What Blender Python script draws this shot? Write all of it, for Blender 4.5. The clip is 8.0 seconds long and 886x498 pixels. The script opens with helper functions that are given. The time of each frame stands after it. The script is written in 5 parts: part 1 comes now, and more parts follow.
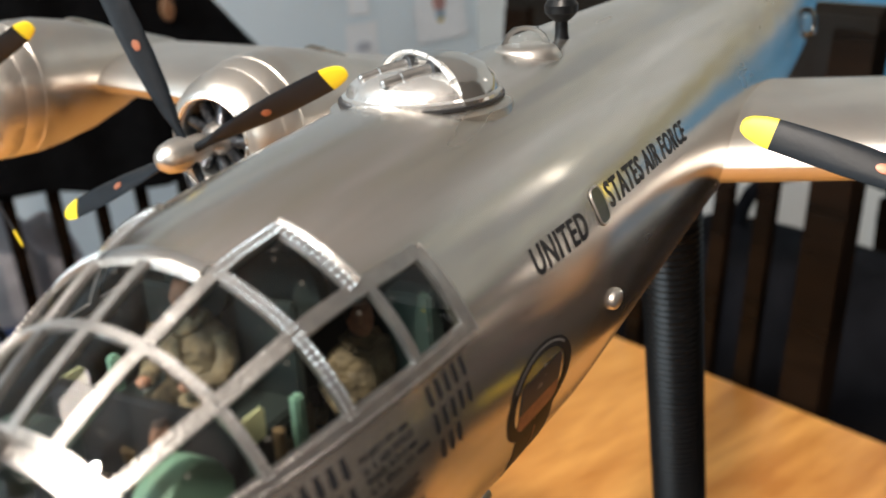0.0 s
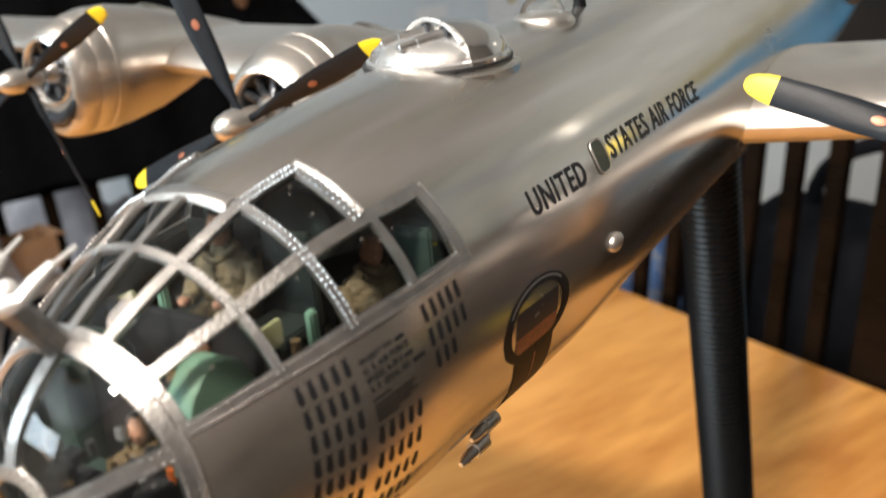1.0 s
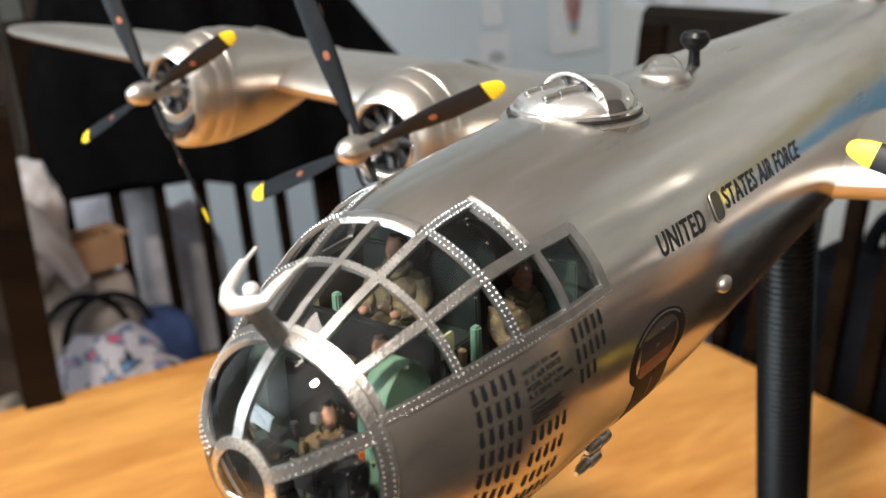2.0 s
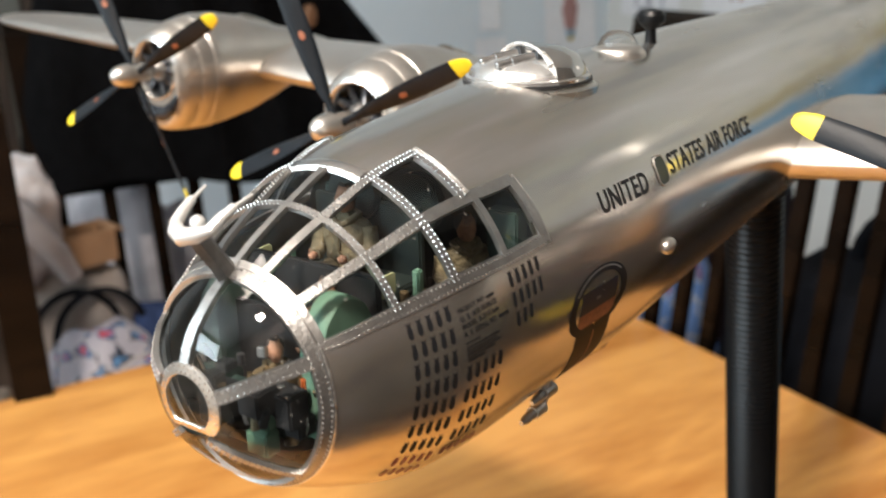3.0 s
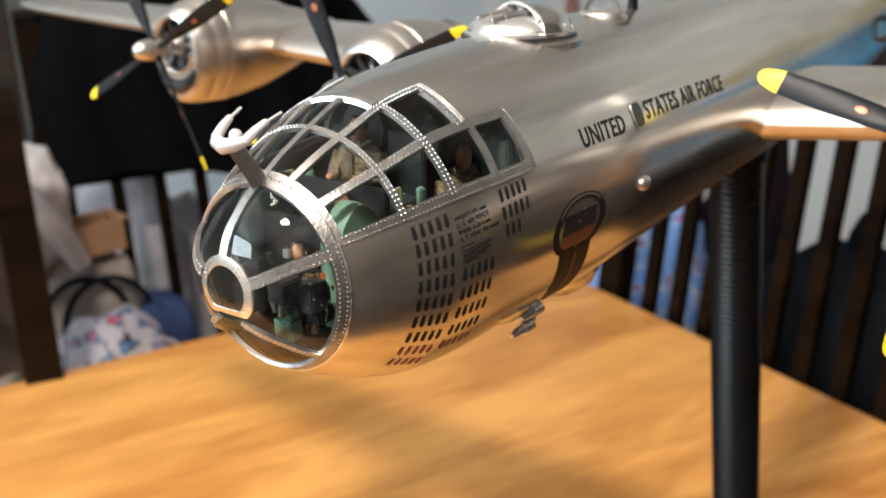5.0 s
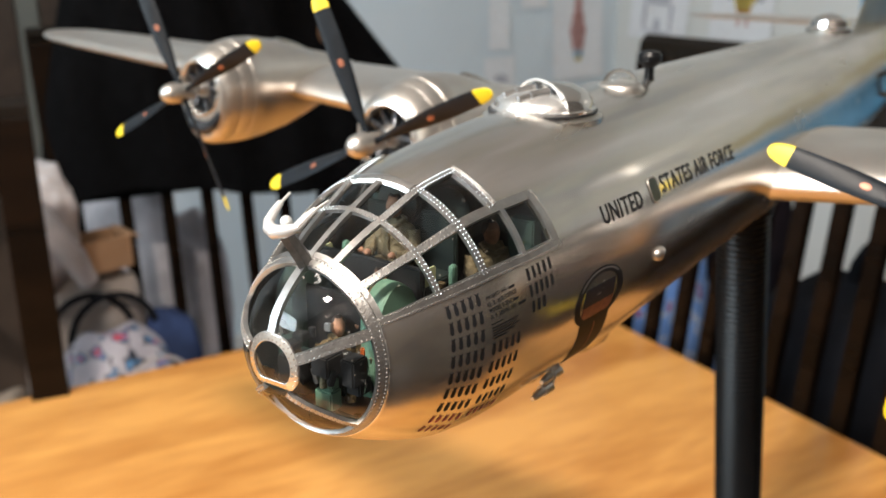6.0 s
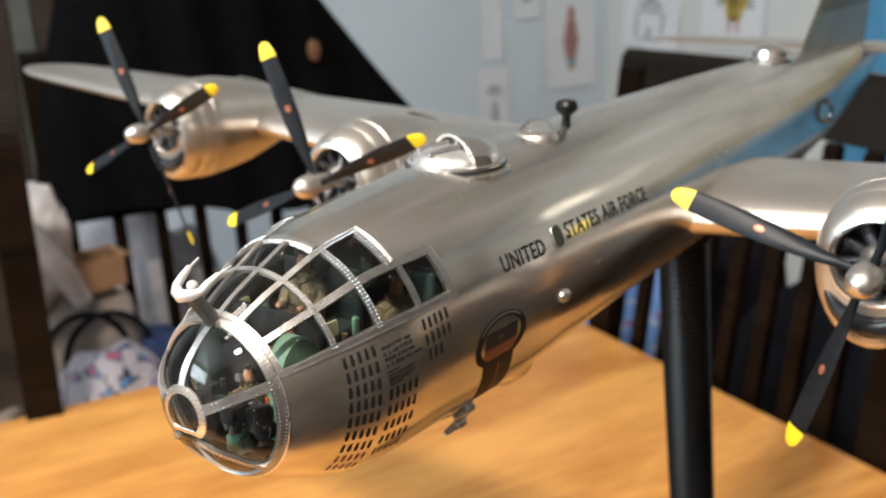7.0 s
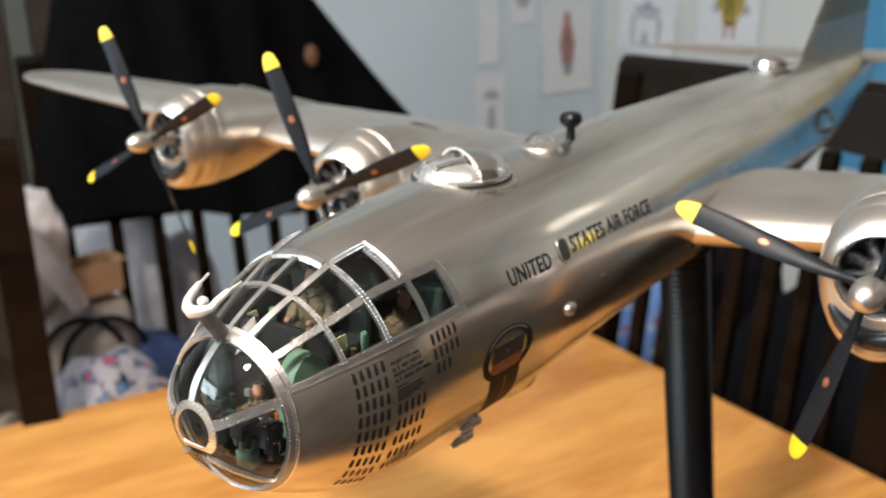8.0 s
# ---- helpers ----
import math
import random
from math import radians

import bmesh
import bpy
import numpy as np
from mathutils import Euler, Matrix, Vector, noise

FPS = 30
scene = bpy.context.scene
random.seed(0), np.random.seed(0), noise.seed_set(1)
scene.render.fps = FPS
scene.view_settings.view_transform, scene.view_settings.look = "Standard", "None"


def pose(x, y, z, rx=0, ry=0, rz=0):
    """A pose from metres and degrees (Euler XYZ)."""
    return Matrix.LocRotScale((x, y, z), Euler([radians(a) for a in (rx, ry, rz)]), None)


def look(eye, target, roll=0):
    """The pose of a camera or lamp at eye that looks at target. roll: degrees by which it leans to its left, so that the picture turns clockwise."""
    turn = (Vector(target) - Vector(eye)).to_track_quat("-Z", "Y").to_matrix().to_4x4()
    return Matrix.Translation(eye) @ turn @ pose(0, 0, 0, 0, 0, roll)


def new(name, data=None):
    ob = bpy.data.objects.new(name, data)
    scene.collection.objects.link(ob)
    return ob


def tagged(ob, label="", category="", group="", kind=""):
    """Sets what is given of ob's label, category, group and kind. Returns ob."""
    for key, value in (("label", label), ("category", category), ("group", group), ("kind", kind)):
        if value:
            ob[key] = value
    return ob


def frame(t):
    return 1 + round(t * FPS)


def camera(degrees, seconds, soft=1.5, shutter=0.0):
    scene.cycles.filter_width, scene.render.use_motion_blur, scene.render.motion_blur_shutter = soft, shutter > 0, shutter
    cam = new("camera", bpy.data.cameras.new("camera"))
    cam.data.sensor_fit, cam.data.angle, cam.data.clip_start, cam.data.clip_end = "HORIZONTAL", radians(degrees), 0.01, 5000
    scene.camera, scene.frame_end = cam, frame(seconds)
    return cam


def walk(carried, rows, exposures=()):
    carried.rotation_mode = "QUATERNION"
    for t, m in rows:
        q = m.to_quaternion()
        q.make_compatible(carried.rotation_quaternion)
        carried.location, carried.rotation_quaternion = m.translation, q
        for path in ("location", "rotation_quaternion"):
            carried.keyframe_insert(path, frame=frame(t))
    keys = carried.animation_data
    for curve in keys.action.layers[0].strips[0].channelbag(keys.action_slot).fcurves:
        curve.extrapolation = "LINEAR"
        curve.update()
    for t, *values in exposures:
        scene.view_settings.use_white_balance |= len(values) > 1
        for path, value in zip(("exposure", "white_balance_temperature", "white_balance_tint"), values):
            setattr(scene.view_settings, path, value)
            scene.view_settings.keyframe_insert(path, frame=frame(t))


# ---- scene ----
cam = camera(50.3, 8.0, 1.5, 0.3)
cam.data.dof.use_dof = True
cam.data.dof.focus_distance = 0.162
cam.data.dof.aperture_fstop = 26.0
PATH = [
    (0, (0.0693, -0.0357, 1.2355), (-0.0619, 0.2128, 1.1304), -3.48),
    (0.2, (0.0712, -0.0365, 1.2377), (-0.0664, 0.2072, 1.1298), -4.80),
    (0.5, (0.0795, -0.0443, 1.2418), (-0.0646, 0.1954, 1.1333), -5.39),
    (0.7, (0.0846, -0.0449, 1.2438), (-0.0647, 0.1906, 1.1332), -6.10),
    (1, (0.0857, -0.0457, 1.2347), (-0.0658, 0.1895, 1.1265), -5.60),
    (1.2, (0.0800, -0.0411, 1.2304), (-0.0745, 0.1912, 1.1202), -5.51),
    (1.5, (0.0817, -0.0608, 1.2363), (-0.0754, 0.1714, 1.1296), -3.61),
    (1.7, (0.0817, -0.0693, 1.2431), (-0.0794, 0.1618, 1.1399), -2.94),
    (2.8, (0.0860, -0.0663, 1.2410), (-0.0792, 0.1639, 1.1424), -2.11),
    (3, (0.0939, -0.0725, 1.2368), (-0.0693, 0.1591, 1.1381), -1.70),
    (3.2, (0.1012, -0.0747, 1.2376), (-0.0618, 0.1568, 1.1386), -2.36),
    (3.5, (0.1063, -0.0762, 1.2435), (-0.0546, 0.1564, 1.1437), -2.06),
    (3.7, (0.1087, -0.0736, 1.2423), (-0.0534, 0.1584, 1.1427), -2.64),
    (4, (0.1109, -0.0814, 1.2428), (-0.0506, 0.1512, 1.1436), -2.47),
    (4.2, (0.1139, -0.0818, 1.2376), (-0.0485, 0.1497, 1.1374), -2.43),
    (4.5, (0.1129, -0.0846, 1.2300), (-0.0497, 0.1464, 1.1291), -2.07),
    (4.7, (0.1113, -0.0889, 1.2283), (-0.0523, 0.1418, 1.1284), -1.86),
    (5.8, (0.1063, -0.1009, 1.2445), (-0.0570, 0.1319, 1.1490), -0.58),
    (6, (0.1086, -0.1026, 1.2452), (-0.0562, 0.1298, 1.1512), -0.41),
    (6.2, (0.1115, -0.0994, 1.2530), (-0.0535, 0.1325, 1.1583), -1.05),
    (6.5, (0.1197, -0.1016, 1.2564), (-0.0467, 0.1308, 1.1653), -0.79),
    (7, (0.1331, -0.1010, 1.2590), (-0.0330, 0.1313, 1.1672), -1.46),
    (7.2, (0.1374, -0.0991, 1.2611), (-0.0273, 0.1340, 1.1685), -1.71),
    (7.5, (0.1389, -0.0988, 1.2599), (-0.0260, 0.1348, 1.1691), -1.36),
    (8, (0.1309, -0.1025, 1.2615), (-0.0342, 0.1310, 1.1708), -1.28),
]
walk(cam, [(t, look(eye, target, roll)) for t, eye, target, roll in PATH])

# ---- world and light ----
world = bpy.data.worlds.new("world")
scene.world = world
world.use_nodes = True
wn = world.node_tree.nodes
sky = wn.new("ShaderNodeTexSky")
sky.sky_type = "NISHITA"
sky.sun_disc = False
sky.sun_elevation = radians(35)
sky.sun_rotation = radians(200)
world.node_tree.links.new(sky.outputs[0], wn["Background"].inputs[0])
wn["Background"].inputs[1].default_value = 0.12
sun_data = bpy.data.lights.new("sun", "SUN")
sun_data.energy = 2.0
sun_data.angle = radians(0.5)
sun_data.color = (1.0, 0.95, 0.88)
sun = new("sun", sun_data)
sun.matrix_world = pose(0, 0, 6, 55, 0, 20)

OZ = 1.18            # height of the model's axis above the floor
TOP = 0.75           # table top
PHI = -24.2          # the room is turned by this against the model
ROOM = pose(0, 0, 0, 0, 0, PHI)
WX, WY, EX, EY, CEIL = -2.38, 2.12, 0.72, -1.6, 2.45   # inner faces of the walls, in the room's own axes


def area(name, m, sx, sy, power, color):
    data = bpy.data.lights.new(name, "AREA")
    data.shape, data.size, data.size_y, data.energy, data.color = "RECTANGLE", sx, sy, power, color
    ob = new(name, data)
    ob.matrix_world = m
    return ob


LAMPS = ((-0.36, -0.42, 0.52, 0.20, 5), (0.42, -0.46, 0.14, 0.14, 42))      # place, size and power of the two ceiling lamps
# daylight standing in the window openings, and the warm lamp on the ceiling
area("daylight_north", ROOM @ look((0.05, WY - 0.01, 1.93), (0.05, 0, 1.93)), 0.12, 0.20, 0.32, (1.0, 0.90, 0.78))
area("daylight_south", ROOM @ look((-0.30, EY + 0.01, 1.98), (-0.30, 0, 1.98)), 1.32, 0.66, 44, (0.76, 0.91, 1.0))
for lx, ly, sx, sy, watts in LAMPS:
    area("lamp_glow", ROOM @ pose(lx, ly, CEIL - 0.075), sx, sy, watts, (1.0, 0.885, 0.775))


# ---- materials ----
def material(name, base, rough=0.5, metal=0.0, noise_scale=0.0, noise_amount=0.0, bump=0.0, bump_scale=0.0, coat=0.0, rough_var=0.0, second=None, spec=0.5):
    m = bpy.data.materials.new(name)
    m.use_nodes = True
    nt = m.node_tree
    b = nt.nodes["Principled BSDF"]
    b.inputs["Base Color"].default_value = (*base, 1)
    b.inputs["Roughness"].default_value = rough
    b.inputs["Metallic"].default_value = metal
    b.inputs["Coat Weight"].default_value = coat
    b.inputs["Specular IOR Level"].default_value = spec
    tc = nt.nodes.new("ShaderNodeTexCoord")
    if noise_scale:
        n = nt.nodes.new("ShaderNodeTexNoise")
        n.inputs["Scale"].default_value = noise_scale
        n.inputs["Detail"].default_value = 6
        nt.links.new(tc.outputs["Object"], n.inputs["Vector"])
        ramp = nt.nodes.new("ShaderNodeValToRGB")
        other = second or tuple(max(0.0, c * (1 - noise_amount)) for c in base)
        ramp.color_ramp.elements[0].color = (*other, 1)
        ramp.color_ramp.elements[1].color = (*base, 1)
        ramp.color_ramp.elements[0].position, ramp.color_ramp.elements[1].position = 0.35, 0.65
        nt.links.new(n.outputs["Fac"], ramp.inputs[0])
        nt.links.new(ramp.outputs[0], b.inputs["Base Color"])
        if rough_var:
            mr = nt.nodes.new("ShaderNodeMapRange")
            mr.inputs["To Min"].default_value, mr.inputs["To Max"].default_value = rough - rough_var, rough + rough_var
            nt.links.new(n.outputs["Fac"], mr.inputs["Value"])
            nt.links.new(mr.outputs[0], b.inputs["Roughness"])
    if bump:
        n2 = nt.nodes.new("ShaderNodeTexNoise")
        n2.inputs["Scale"].default_value = bump_scale
        n2.inputs["Detail"].default_value = 4
        nt.links.new(tc.outputs["Object"], n2.inputs["Vector"])
        bp = nt.nodes.new("ShaderNodeBump")
        bp.inputs["Strength"].default_value = bump
        bp.inputs["Distance"].default_value = 0.001
        nt.links.new(n2.outputs["Fac"], bp.inputs["Height"])
        nt.links.new(bp.outputs[0], b.inputs["Normal"])
    return m


def glass_material(name, tint, rough=0.0, ior=1.55, dust=0.0):
    """Thin clear styrene: mostly see-through, with a real gloss on top and specks of dust."""
    m = bpy.data.materials.new(name)
    m.use_nodes = True
    nt = m.node_tree
    nt.nodes.remove(nt.nodes["Principled BSDF"])
    out = nt.nodes["Material Output"]
    tr = nt.nodes.new("ShaderNodeBsdfTransparent")
    tr.inputs[0].default_value = (*tint, 1)
    gl = nt.nodes.new("ShaderNodeBsdfGlossy")
    gl.inputs["Roughness"].default_value = rough
    fr = nt.nodes.new("ShaderNodeFresnel")
    fr.inputs["IOR"].default_value = ior
    mix = nt.nodes.new("ShaderNodeMixShader")
    nt.links.new(fr.outputs[0], mix.inputs[0])
    nt.links.new(tr.outputs[0], mix.inputs[1])
    nt.links.new(gl.outputs[0], mix.inputs[2])
    if not dust:
        nt.links.new(mix.outputs[0], out.inputs[0])
        return m
    tc = nt.nodes.new("ShaderNodeTexCoord")
    speck = nt.nodes.new("ShaderNodeTexVoronoi")
    speck.inputs["Scale"].default_value, speck.inputs["Randomness"].default_value = 480, 1.0
    dot = nt.nodes.new("ShaderNodeMapRange")
    dot.inputs["From Min"].default_value, dot.inputs["From Max"].default_value = 0.11, 0.07
    dot.inputs["To Min"].default_value, dot.inputs["To Max"].default_value = 0.0, dust
    nt.links.new(tc.outputs["Object"], speck.inputs["Vector"])
    nt.links.new(speck.outputs["Distance"], dot.inputs["Value"])
    df = nt.nodes.new("ShaderNodeBsdfDiffuse")
    df.inputs[0].default_value = (0.52, 0.48, 0.42, 1)
    cover = nt.nodes.new("ShaderNodeMixShader")
    nt.links.new(dot.outputs[0], cover.inputs[0])
    nt.links.new(mix.outputs[0], cover.inputs[1])
    nt.links.new(df.outputs[0], cover.inputs[2])
    nt.links.new(cover.outputs[0], out.inputs[0])
    return m


def wood_material(name, light, dark, scale, stretch, rough, coat=0.0, turn=0.0, spec=0.5):
    """Long grain along the object's x axis (y when turned), with broad bands and fine fibre."""
    m = bpy.data.materials.new(name)
    m.use_nodes = True
    nt = m.node_tree
    b = nt.nodes["Principled BSDF"]
    b.inputs["Roughness"].default_value = rough
    b.inputs["Coat Weight"].default_value = coat
    b.inputs["Specular IOR Level"].default_value = spec
    tc = nt.nodes.new("ShaderNodeTexCoord")
    mp = nt.nodes.new("ShaderNodeMapping")
    mp.inputs["Scale"].default_value = (scale, scale / stretch, scale) if turn else (scale / stretch, scale, scale)
    nt.links.new(tc.outputs["Object"], mp.inputs[0])
    n1 = nt.nodes.new("ShaderNodeTexNoise")
    n1.inputs["Scale"].default_value, n1.inputs["Detail"].default_value, n1.inputs["Distortion"].default_value = 1.0, 3, 1.2
    n2 = nt.nodes.new("ShaderNodeTexNoise")
    n2.inputs["Scale"].default_value, n2.inputs["Detail"].default_value = 9.0, 5
    nt.links.new(mp.outputs[0], n1.inputs["Vector"])
    nt.links.new(mp.outputs[0], n2.inputs["Vector"])
    add = nt.nodes.new("ShaderNodeMath")
    add.operation = "MULTIPLY_ADD"
    add.inputs[1].default_value = 0.3
    nt.links.new(n2.outputs["Fac"], add.inputs[0])
    nt.links.new(n1.outputs["Fac"], add.inputs[2])
    ramp = nt.nodes.new("ShaderNodeValToRGB")
    ramp.color_ramp.elements[0].position, ramp.color_ramp.elements[0].color = 0.45, (*dark, 1)
    ramp.color_ramp.elements[1].position, ramp.color_ramp.elements[1].color = 0.82, (*light, 1)
    nt.links.new(add.outputs[0], ramp.inputs[0])
    nt.links.new(ramp.outputs[0], b.inputs["Base Color"])
    bp = nt.nodes.new("ShaderNodeBump")
    bp.inputs["Strength"].default_value, bp.inputs["Distance"].default_value = 0.15, 0.0006
    nt.links.new(n2.outputs["Fac"], bp.inputs["Height"])
    nt.links.new(bp.outputs[0], b.inputs["Normal"])
    return m




def silver_material(name, base, rough):
    """Sprayed silver lacquer with lengthwise ripples; worn streaks and reflections painted along the body."""
    m = material(name, base, rough, 0.95)
    nt = m.node_tree
    b = nt.nodes["Principled BSDF"]
    tc = nt.nodes.new("ShaderNodeTexCoord")

    def streaks(sx, sy, detail):
        mp = nt.nodes.new("ShaderNodeMapping")
        mp.inputs["Scale"].default_value = (sx, sy, sx)
        n = nt.nodes.new("ShaderNodeTexNoise")
        n.inputs["Scale"].default_value, n.inputs["Detail"].default_value = 1.0, detail
        nt.links.new(tc.outputs["Object"], mp.inputs[0])
        nt.links.new(mp.outputs[0], n.inputs["Vector"])
        return n.outputs["Fac"]

    bp = nt.nodes.new("ShaderNodeBump")
    bp.inputs["Strength"].default_value, bp.inputs["Distance"].default_value = 1.0, 0.00016
    nt.links.new(streaks(150, 3.5, 0), bp.inputs["Height"])
    dent = nt.nodes.new("ShaderNodeBump")
    dent.inputs["Strength"].default_value, dent.inputs["Distance"].default_value = 1.0, 0.0007
    nt.links.new(streaks(42, 26, 1), dent.inputs["Height"])
    nt.links.new(bp.outputs[0], dent.inputs["Normal"])
    nt.links.new(dent.outputs[0], b.inputs["Normal"])
    worn_sheen = streaks(120, 7, 4)
    ramp = nt.nodes.new("ShaderNodeValToRGB")
    e = ramp.color_ramp.elements
    e[0].position, e[0].color = 0.36, (base[0] * 0.74, base[1] * 0.74, base[2] * 0.75, 1)
    e[1].position, e[1].color = 0.66, (base[0] * 1.18, base[1] * 1.18, base[2] * 1.20, 1)
    k = e.new(0.46)
    k.color = (base[0] * 0.95, base[1] * 0.94, base[2] * 0.88, 1)
    k = e.new(0.55)
    k.color = (*base, 1)
    nt.links.new(worn_sheen, ramp.inputs[0])
    # brown grime in long streaks, thickened behind the wings to darken the too bright rear
    sep = nt.nodes.new("ShaderNodeSeparateXYZ")
    nt.links.new(tc.outputs["Object"], sep.inputs[0])
    aft = nt.nodes.new("ShaderNodeMapRange")
    aft.inputs["From Min"].default_value, aft.inputs["From Max"].default_value = 0.11, 0.30
    aft.inputs["To Min"].default_value, aft.inputs["To Max"].default_value = 0.12, 0.75
    nt.links.new(sep.outputs["Y"], aft.inputs["Value"])
    patch = nt.nodes.new("ShaderNodeMapRange")
    patch.inputs["From Min"].default_value, patch.inputs["From Max"].default_value = 0.38, 0.66
    nt.links.new(streaks(75, 9, 5), patch.inputs["Value"])
    grime_dark = nt.nodes.new("ShaderNodeMath")
    grime_dark.operation = "MULTIPLY"
    nt.links.new(aft.outputs[0], grime_dark.inputs[0])
    nt.links.new(patch.outputs[0], grime_dark.inputs[1])
    mixed = nt.nodes.new("ShaderNodeMix")
    mixed.data_type = "RGBA"
    mixed.inputs[7].default_value = (0.20, 0.165, 0.125, 1)
    nt.links.new(grime_dark.outputs[0], mixed.inputs[0])
    nt.links.new(ramp.outputs[0], mixed.inputs[6])
    nt.links.new(mixed.outputs[2], b.inputs["Base Color"])
    mr = nt.nodes.new("ShaderNodeMapRange")
    mr.inputs["From Min"].default_value, mr.inputs["From Max"].default_value = 0.3, 0.7
    mr.inputs["To Min"].default_value, mr.inputs["To Max"].default_value = rough - 0.06, rough + 0.06
    nt.links.new(streaks(60, 14, 4), mr.inputs["Value"])
    nt.links.new(mr.outputs[0], b.inputs["Roughness"])
    return m


SILVER = silver_material("silver_lacquer", (0.64, 0.61, 0.57), 0.225)
BRIGHT = material("bright_frame_metal", (0.88, 0.87, 0.85), 0.20, 1.0, 300, 0.12, 0.1, 1500)
CHROME = material("polished_metal", (0.88, 0.87, 0.85), 0.08, 1.0)
STEEL = material("dull_gun_metal", (0.35, 0.34, 0.33), 0.38, 0.9, 500, 0.3)
BLADE = material("blade_black", (0.009, 0.012, 0.016), 0.42, 0.0, 220, 0.3, 0.05, 1200, spec=0.18)
YELLOW = material("tip_yellow", (0.83, 0.62, 0.02), 0.45, 0.0, 300, 0.08)
BLACK = material("soot_black", (0.015, 0.015, 0.016), 0.5)
DECAL = material("decal_black", (0.014, 0.014, 0.016), 0.5, spec=0.15)
GLASS = glass_material("clear_styrene", (0.93, 0.95, 0.94), dust=0.22)
# cockpit greens kept near black: the dim cabin is put into their colour
GREEN = material("cabin_shade_green", (0.018, 0.038, 0.029), 0.7, 0.0, 200, 0.25)
DARKGREEN = material("dark_cabin_shade_green", (0.010, 0.018, 0.015), 0.7, 0.0, 200, 0.25)
TABLEWOOD = wood_material("orange_pine", (0.755, 0.362, 0.097), (0.47, 0.182, 0.039), 13.0, 5.0, 0.36, 0.0, 90.0, 0.35)
DARKWOOD = wood_material("espresso_wood", (0.010, 0.0055, 0.0032), (0.004, 0.0025, 0.0017), 20.0, 8.0, 0.25, 0.0, 0.0, 0.12)
WALLPAINT = material("pale_wall_paint", (0.80, 0.80, 0.77), 0.85, 0.0, 3.0, 0.04, 0.1, 300)
CEILPAINT = material("ceiling_white", (0.80, 0.79, 0.77), 0.9, 0.0, 4.0, 0.03)
FLOORWOOD = wood_material("brown_floor", (0.15, 0.11, 0.085), (0.09, 0.062, 0.045), 6.0, 10.0, 0.45)
TUBE = material("black_tube_plastic", (0.0045, 0.0048, 0.0055), 0.36, 0.0, 300, 0.2, spec=0.22)
WHITE = material("white_gloss_paint", (0.78, 0.77, 0.74), 0.4, 0.0, 20, 0.04)
PAPER = material("drawing_paper", (0.90, 0.90, 0.92), 0.9, 0.0, 40, 0.05)
JACKET = material("black_jacket_cloth", (0.004, 0.004, 0.0045), 0.9, 0.0, 60, 0.4, 0.4, 500, spec=0.05)
TAN = material("tan_leather", (0.17, 0.08, 0.035), 0.6, 0.0, 100, 0.25)


def cloth(name, base, amount=0.35, scale=14):
    return material(name, base, 0.9, 0.0, scale, amount, 0.5, 160, spec=0.1)


def print_material(name, ground, spots):
    """Printed bag: blotches of several colours on a pale ground."""
    m = bpy.data.materials.new(name)
    m.use_nodes = True
    nt = m.node_tree
    b = nt.nodes["Principled BSDF"]
    b.inputs["Roughness"].default_value = 0.5
    tc = nt.nodes.new("ShaderNodeTexCoord")
    v = nt.nodes.new("ShaderNodeTexNoise")
    v.inputs["Scale"].default_value, v.inputs["Detail"].default_value = 45, 2
    nt.links.new(tc.outputs["Object"], v.inputs["Vector"])
    ramp = nt.nodes.new("ShaderNodeValToRGB")
    ramp.color_ramp.interpolation = "CONSTANT"
    ramp.color_ramp.elements[0].color = (*ground, 1)
    ramp.color_ramp.elements[1].position, ramp.color_ramp.elements[1].color = 0.56, (*spots[0], 1)
    for k, c in enumerate(spots[1:]):
        e = ramp.color_ramp.elements.new(0.61 + 0.05 * k)
        e.color = (*c, 1)
    nt.links.new(v.outputs["Fac"], ramp.inputs[0])
    nt.links.new(ramp.outputs[0], b.inputs["Base Color"])
    return m

FRAME = material("frame_metal", (0.44, 0.43, 0.415), 0.34, 0.95, 400, 0.2, 0.15, 1500)
RIVET = material("rivet_metal", (0.80, 0.79, 0.77), 0.26, 0.95, 400, 0.2)
SATIN = material("satin_silver", (0.64, 0.61, 0.57), 0.36, 0.95, 60, 0.10, 0.05, 900)
CREST = wood_material("lacquered_crest", (0.010, 0.007, 0.005), (0.005, 0.004, 0.003), 20.0, 8.0, 0.12, 0.0, 0.0, 0.28)
HORN = material("bright_aerial_paint", (0.86, 0.85, 0.83), 0.30, 0.55, 300, 0.08)
# wall colour darkened only for what the silver skin reflects
DARKWALL = material("reflection_dark_wall", (0.112, 0.093, 0.081), 0.8, 0.0, 3.0, 0.08, 0.1, 300)
OLIVE = material("olive_grey_paint", (0.13, 0.14, 0.11), 0.45, 0.2, 60, 0.15)

FINGREY = material("grey_green_fin_paint", (0.30, 0.31, 0.27), 0.40, 0.6, 60, 0.15)
# pale wall colour tinted blue: the cool daylight falling there is painted in
COOLWALL = material("cool_lit_wall_paint", (0.77, 0.84, 0.89), 0.85, 0.0, 3.0, 0.04, 0.1, 300)


# ---- building helpers ----
def mesh_of(name, bm, mat, smooth=True, angle=35):
    bmesh.ops.recalc_face_normals(bm, faces=bm.faces)
    me = bpy.data.meshes.new(name)
    bm.to_mesh(me)
    bm.free()
    for mm in mat if isinstance(mat, (list, tuple)) else [mat]:
        me.materials.append(mm)
    if smooth:
        me.shade_smooth()
        me.set_sharp_from_angle(angle=radians(angle))
    return me


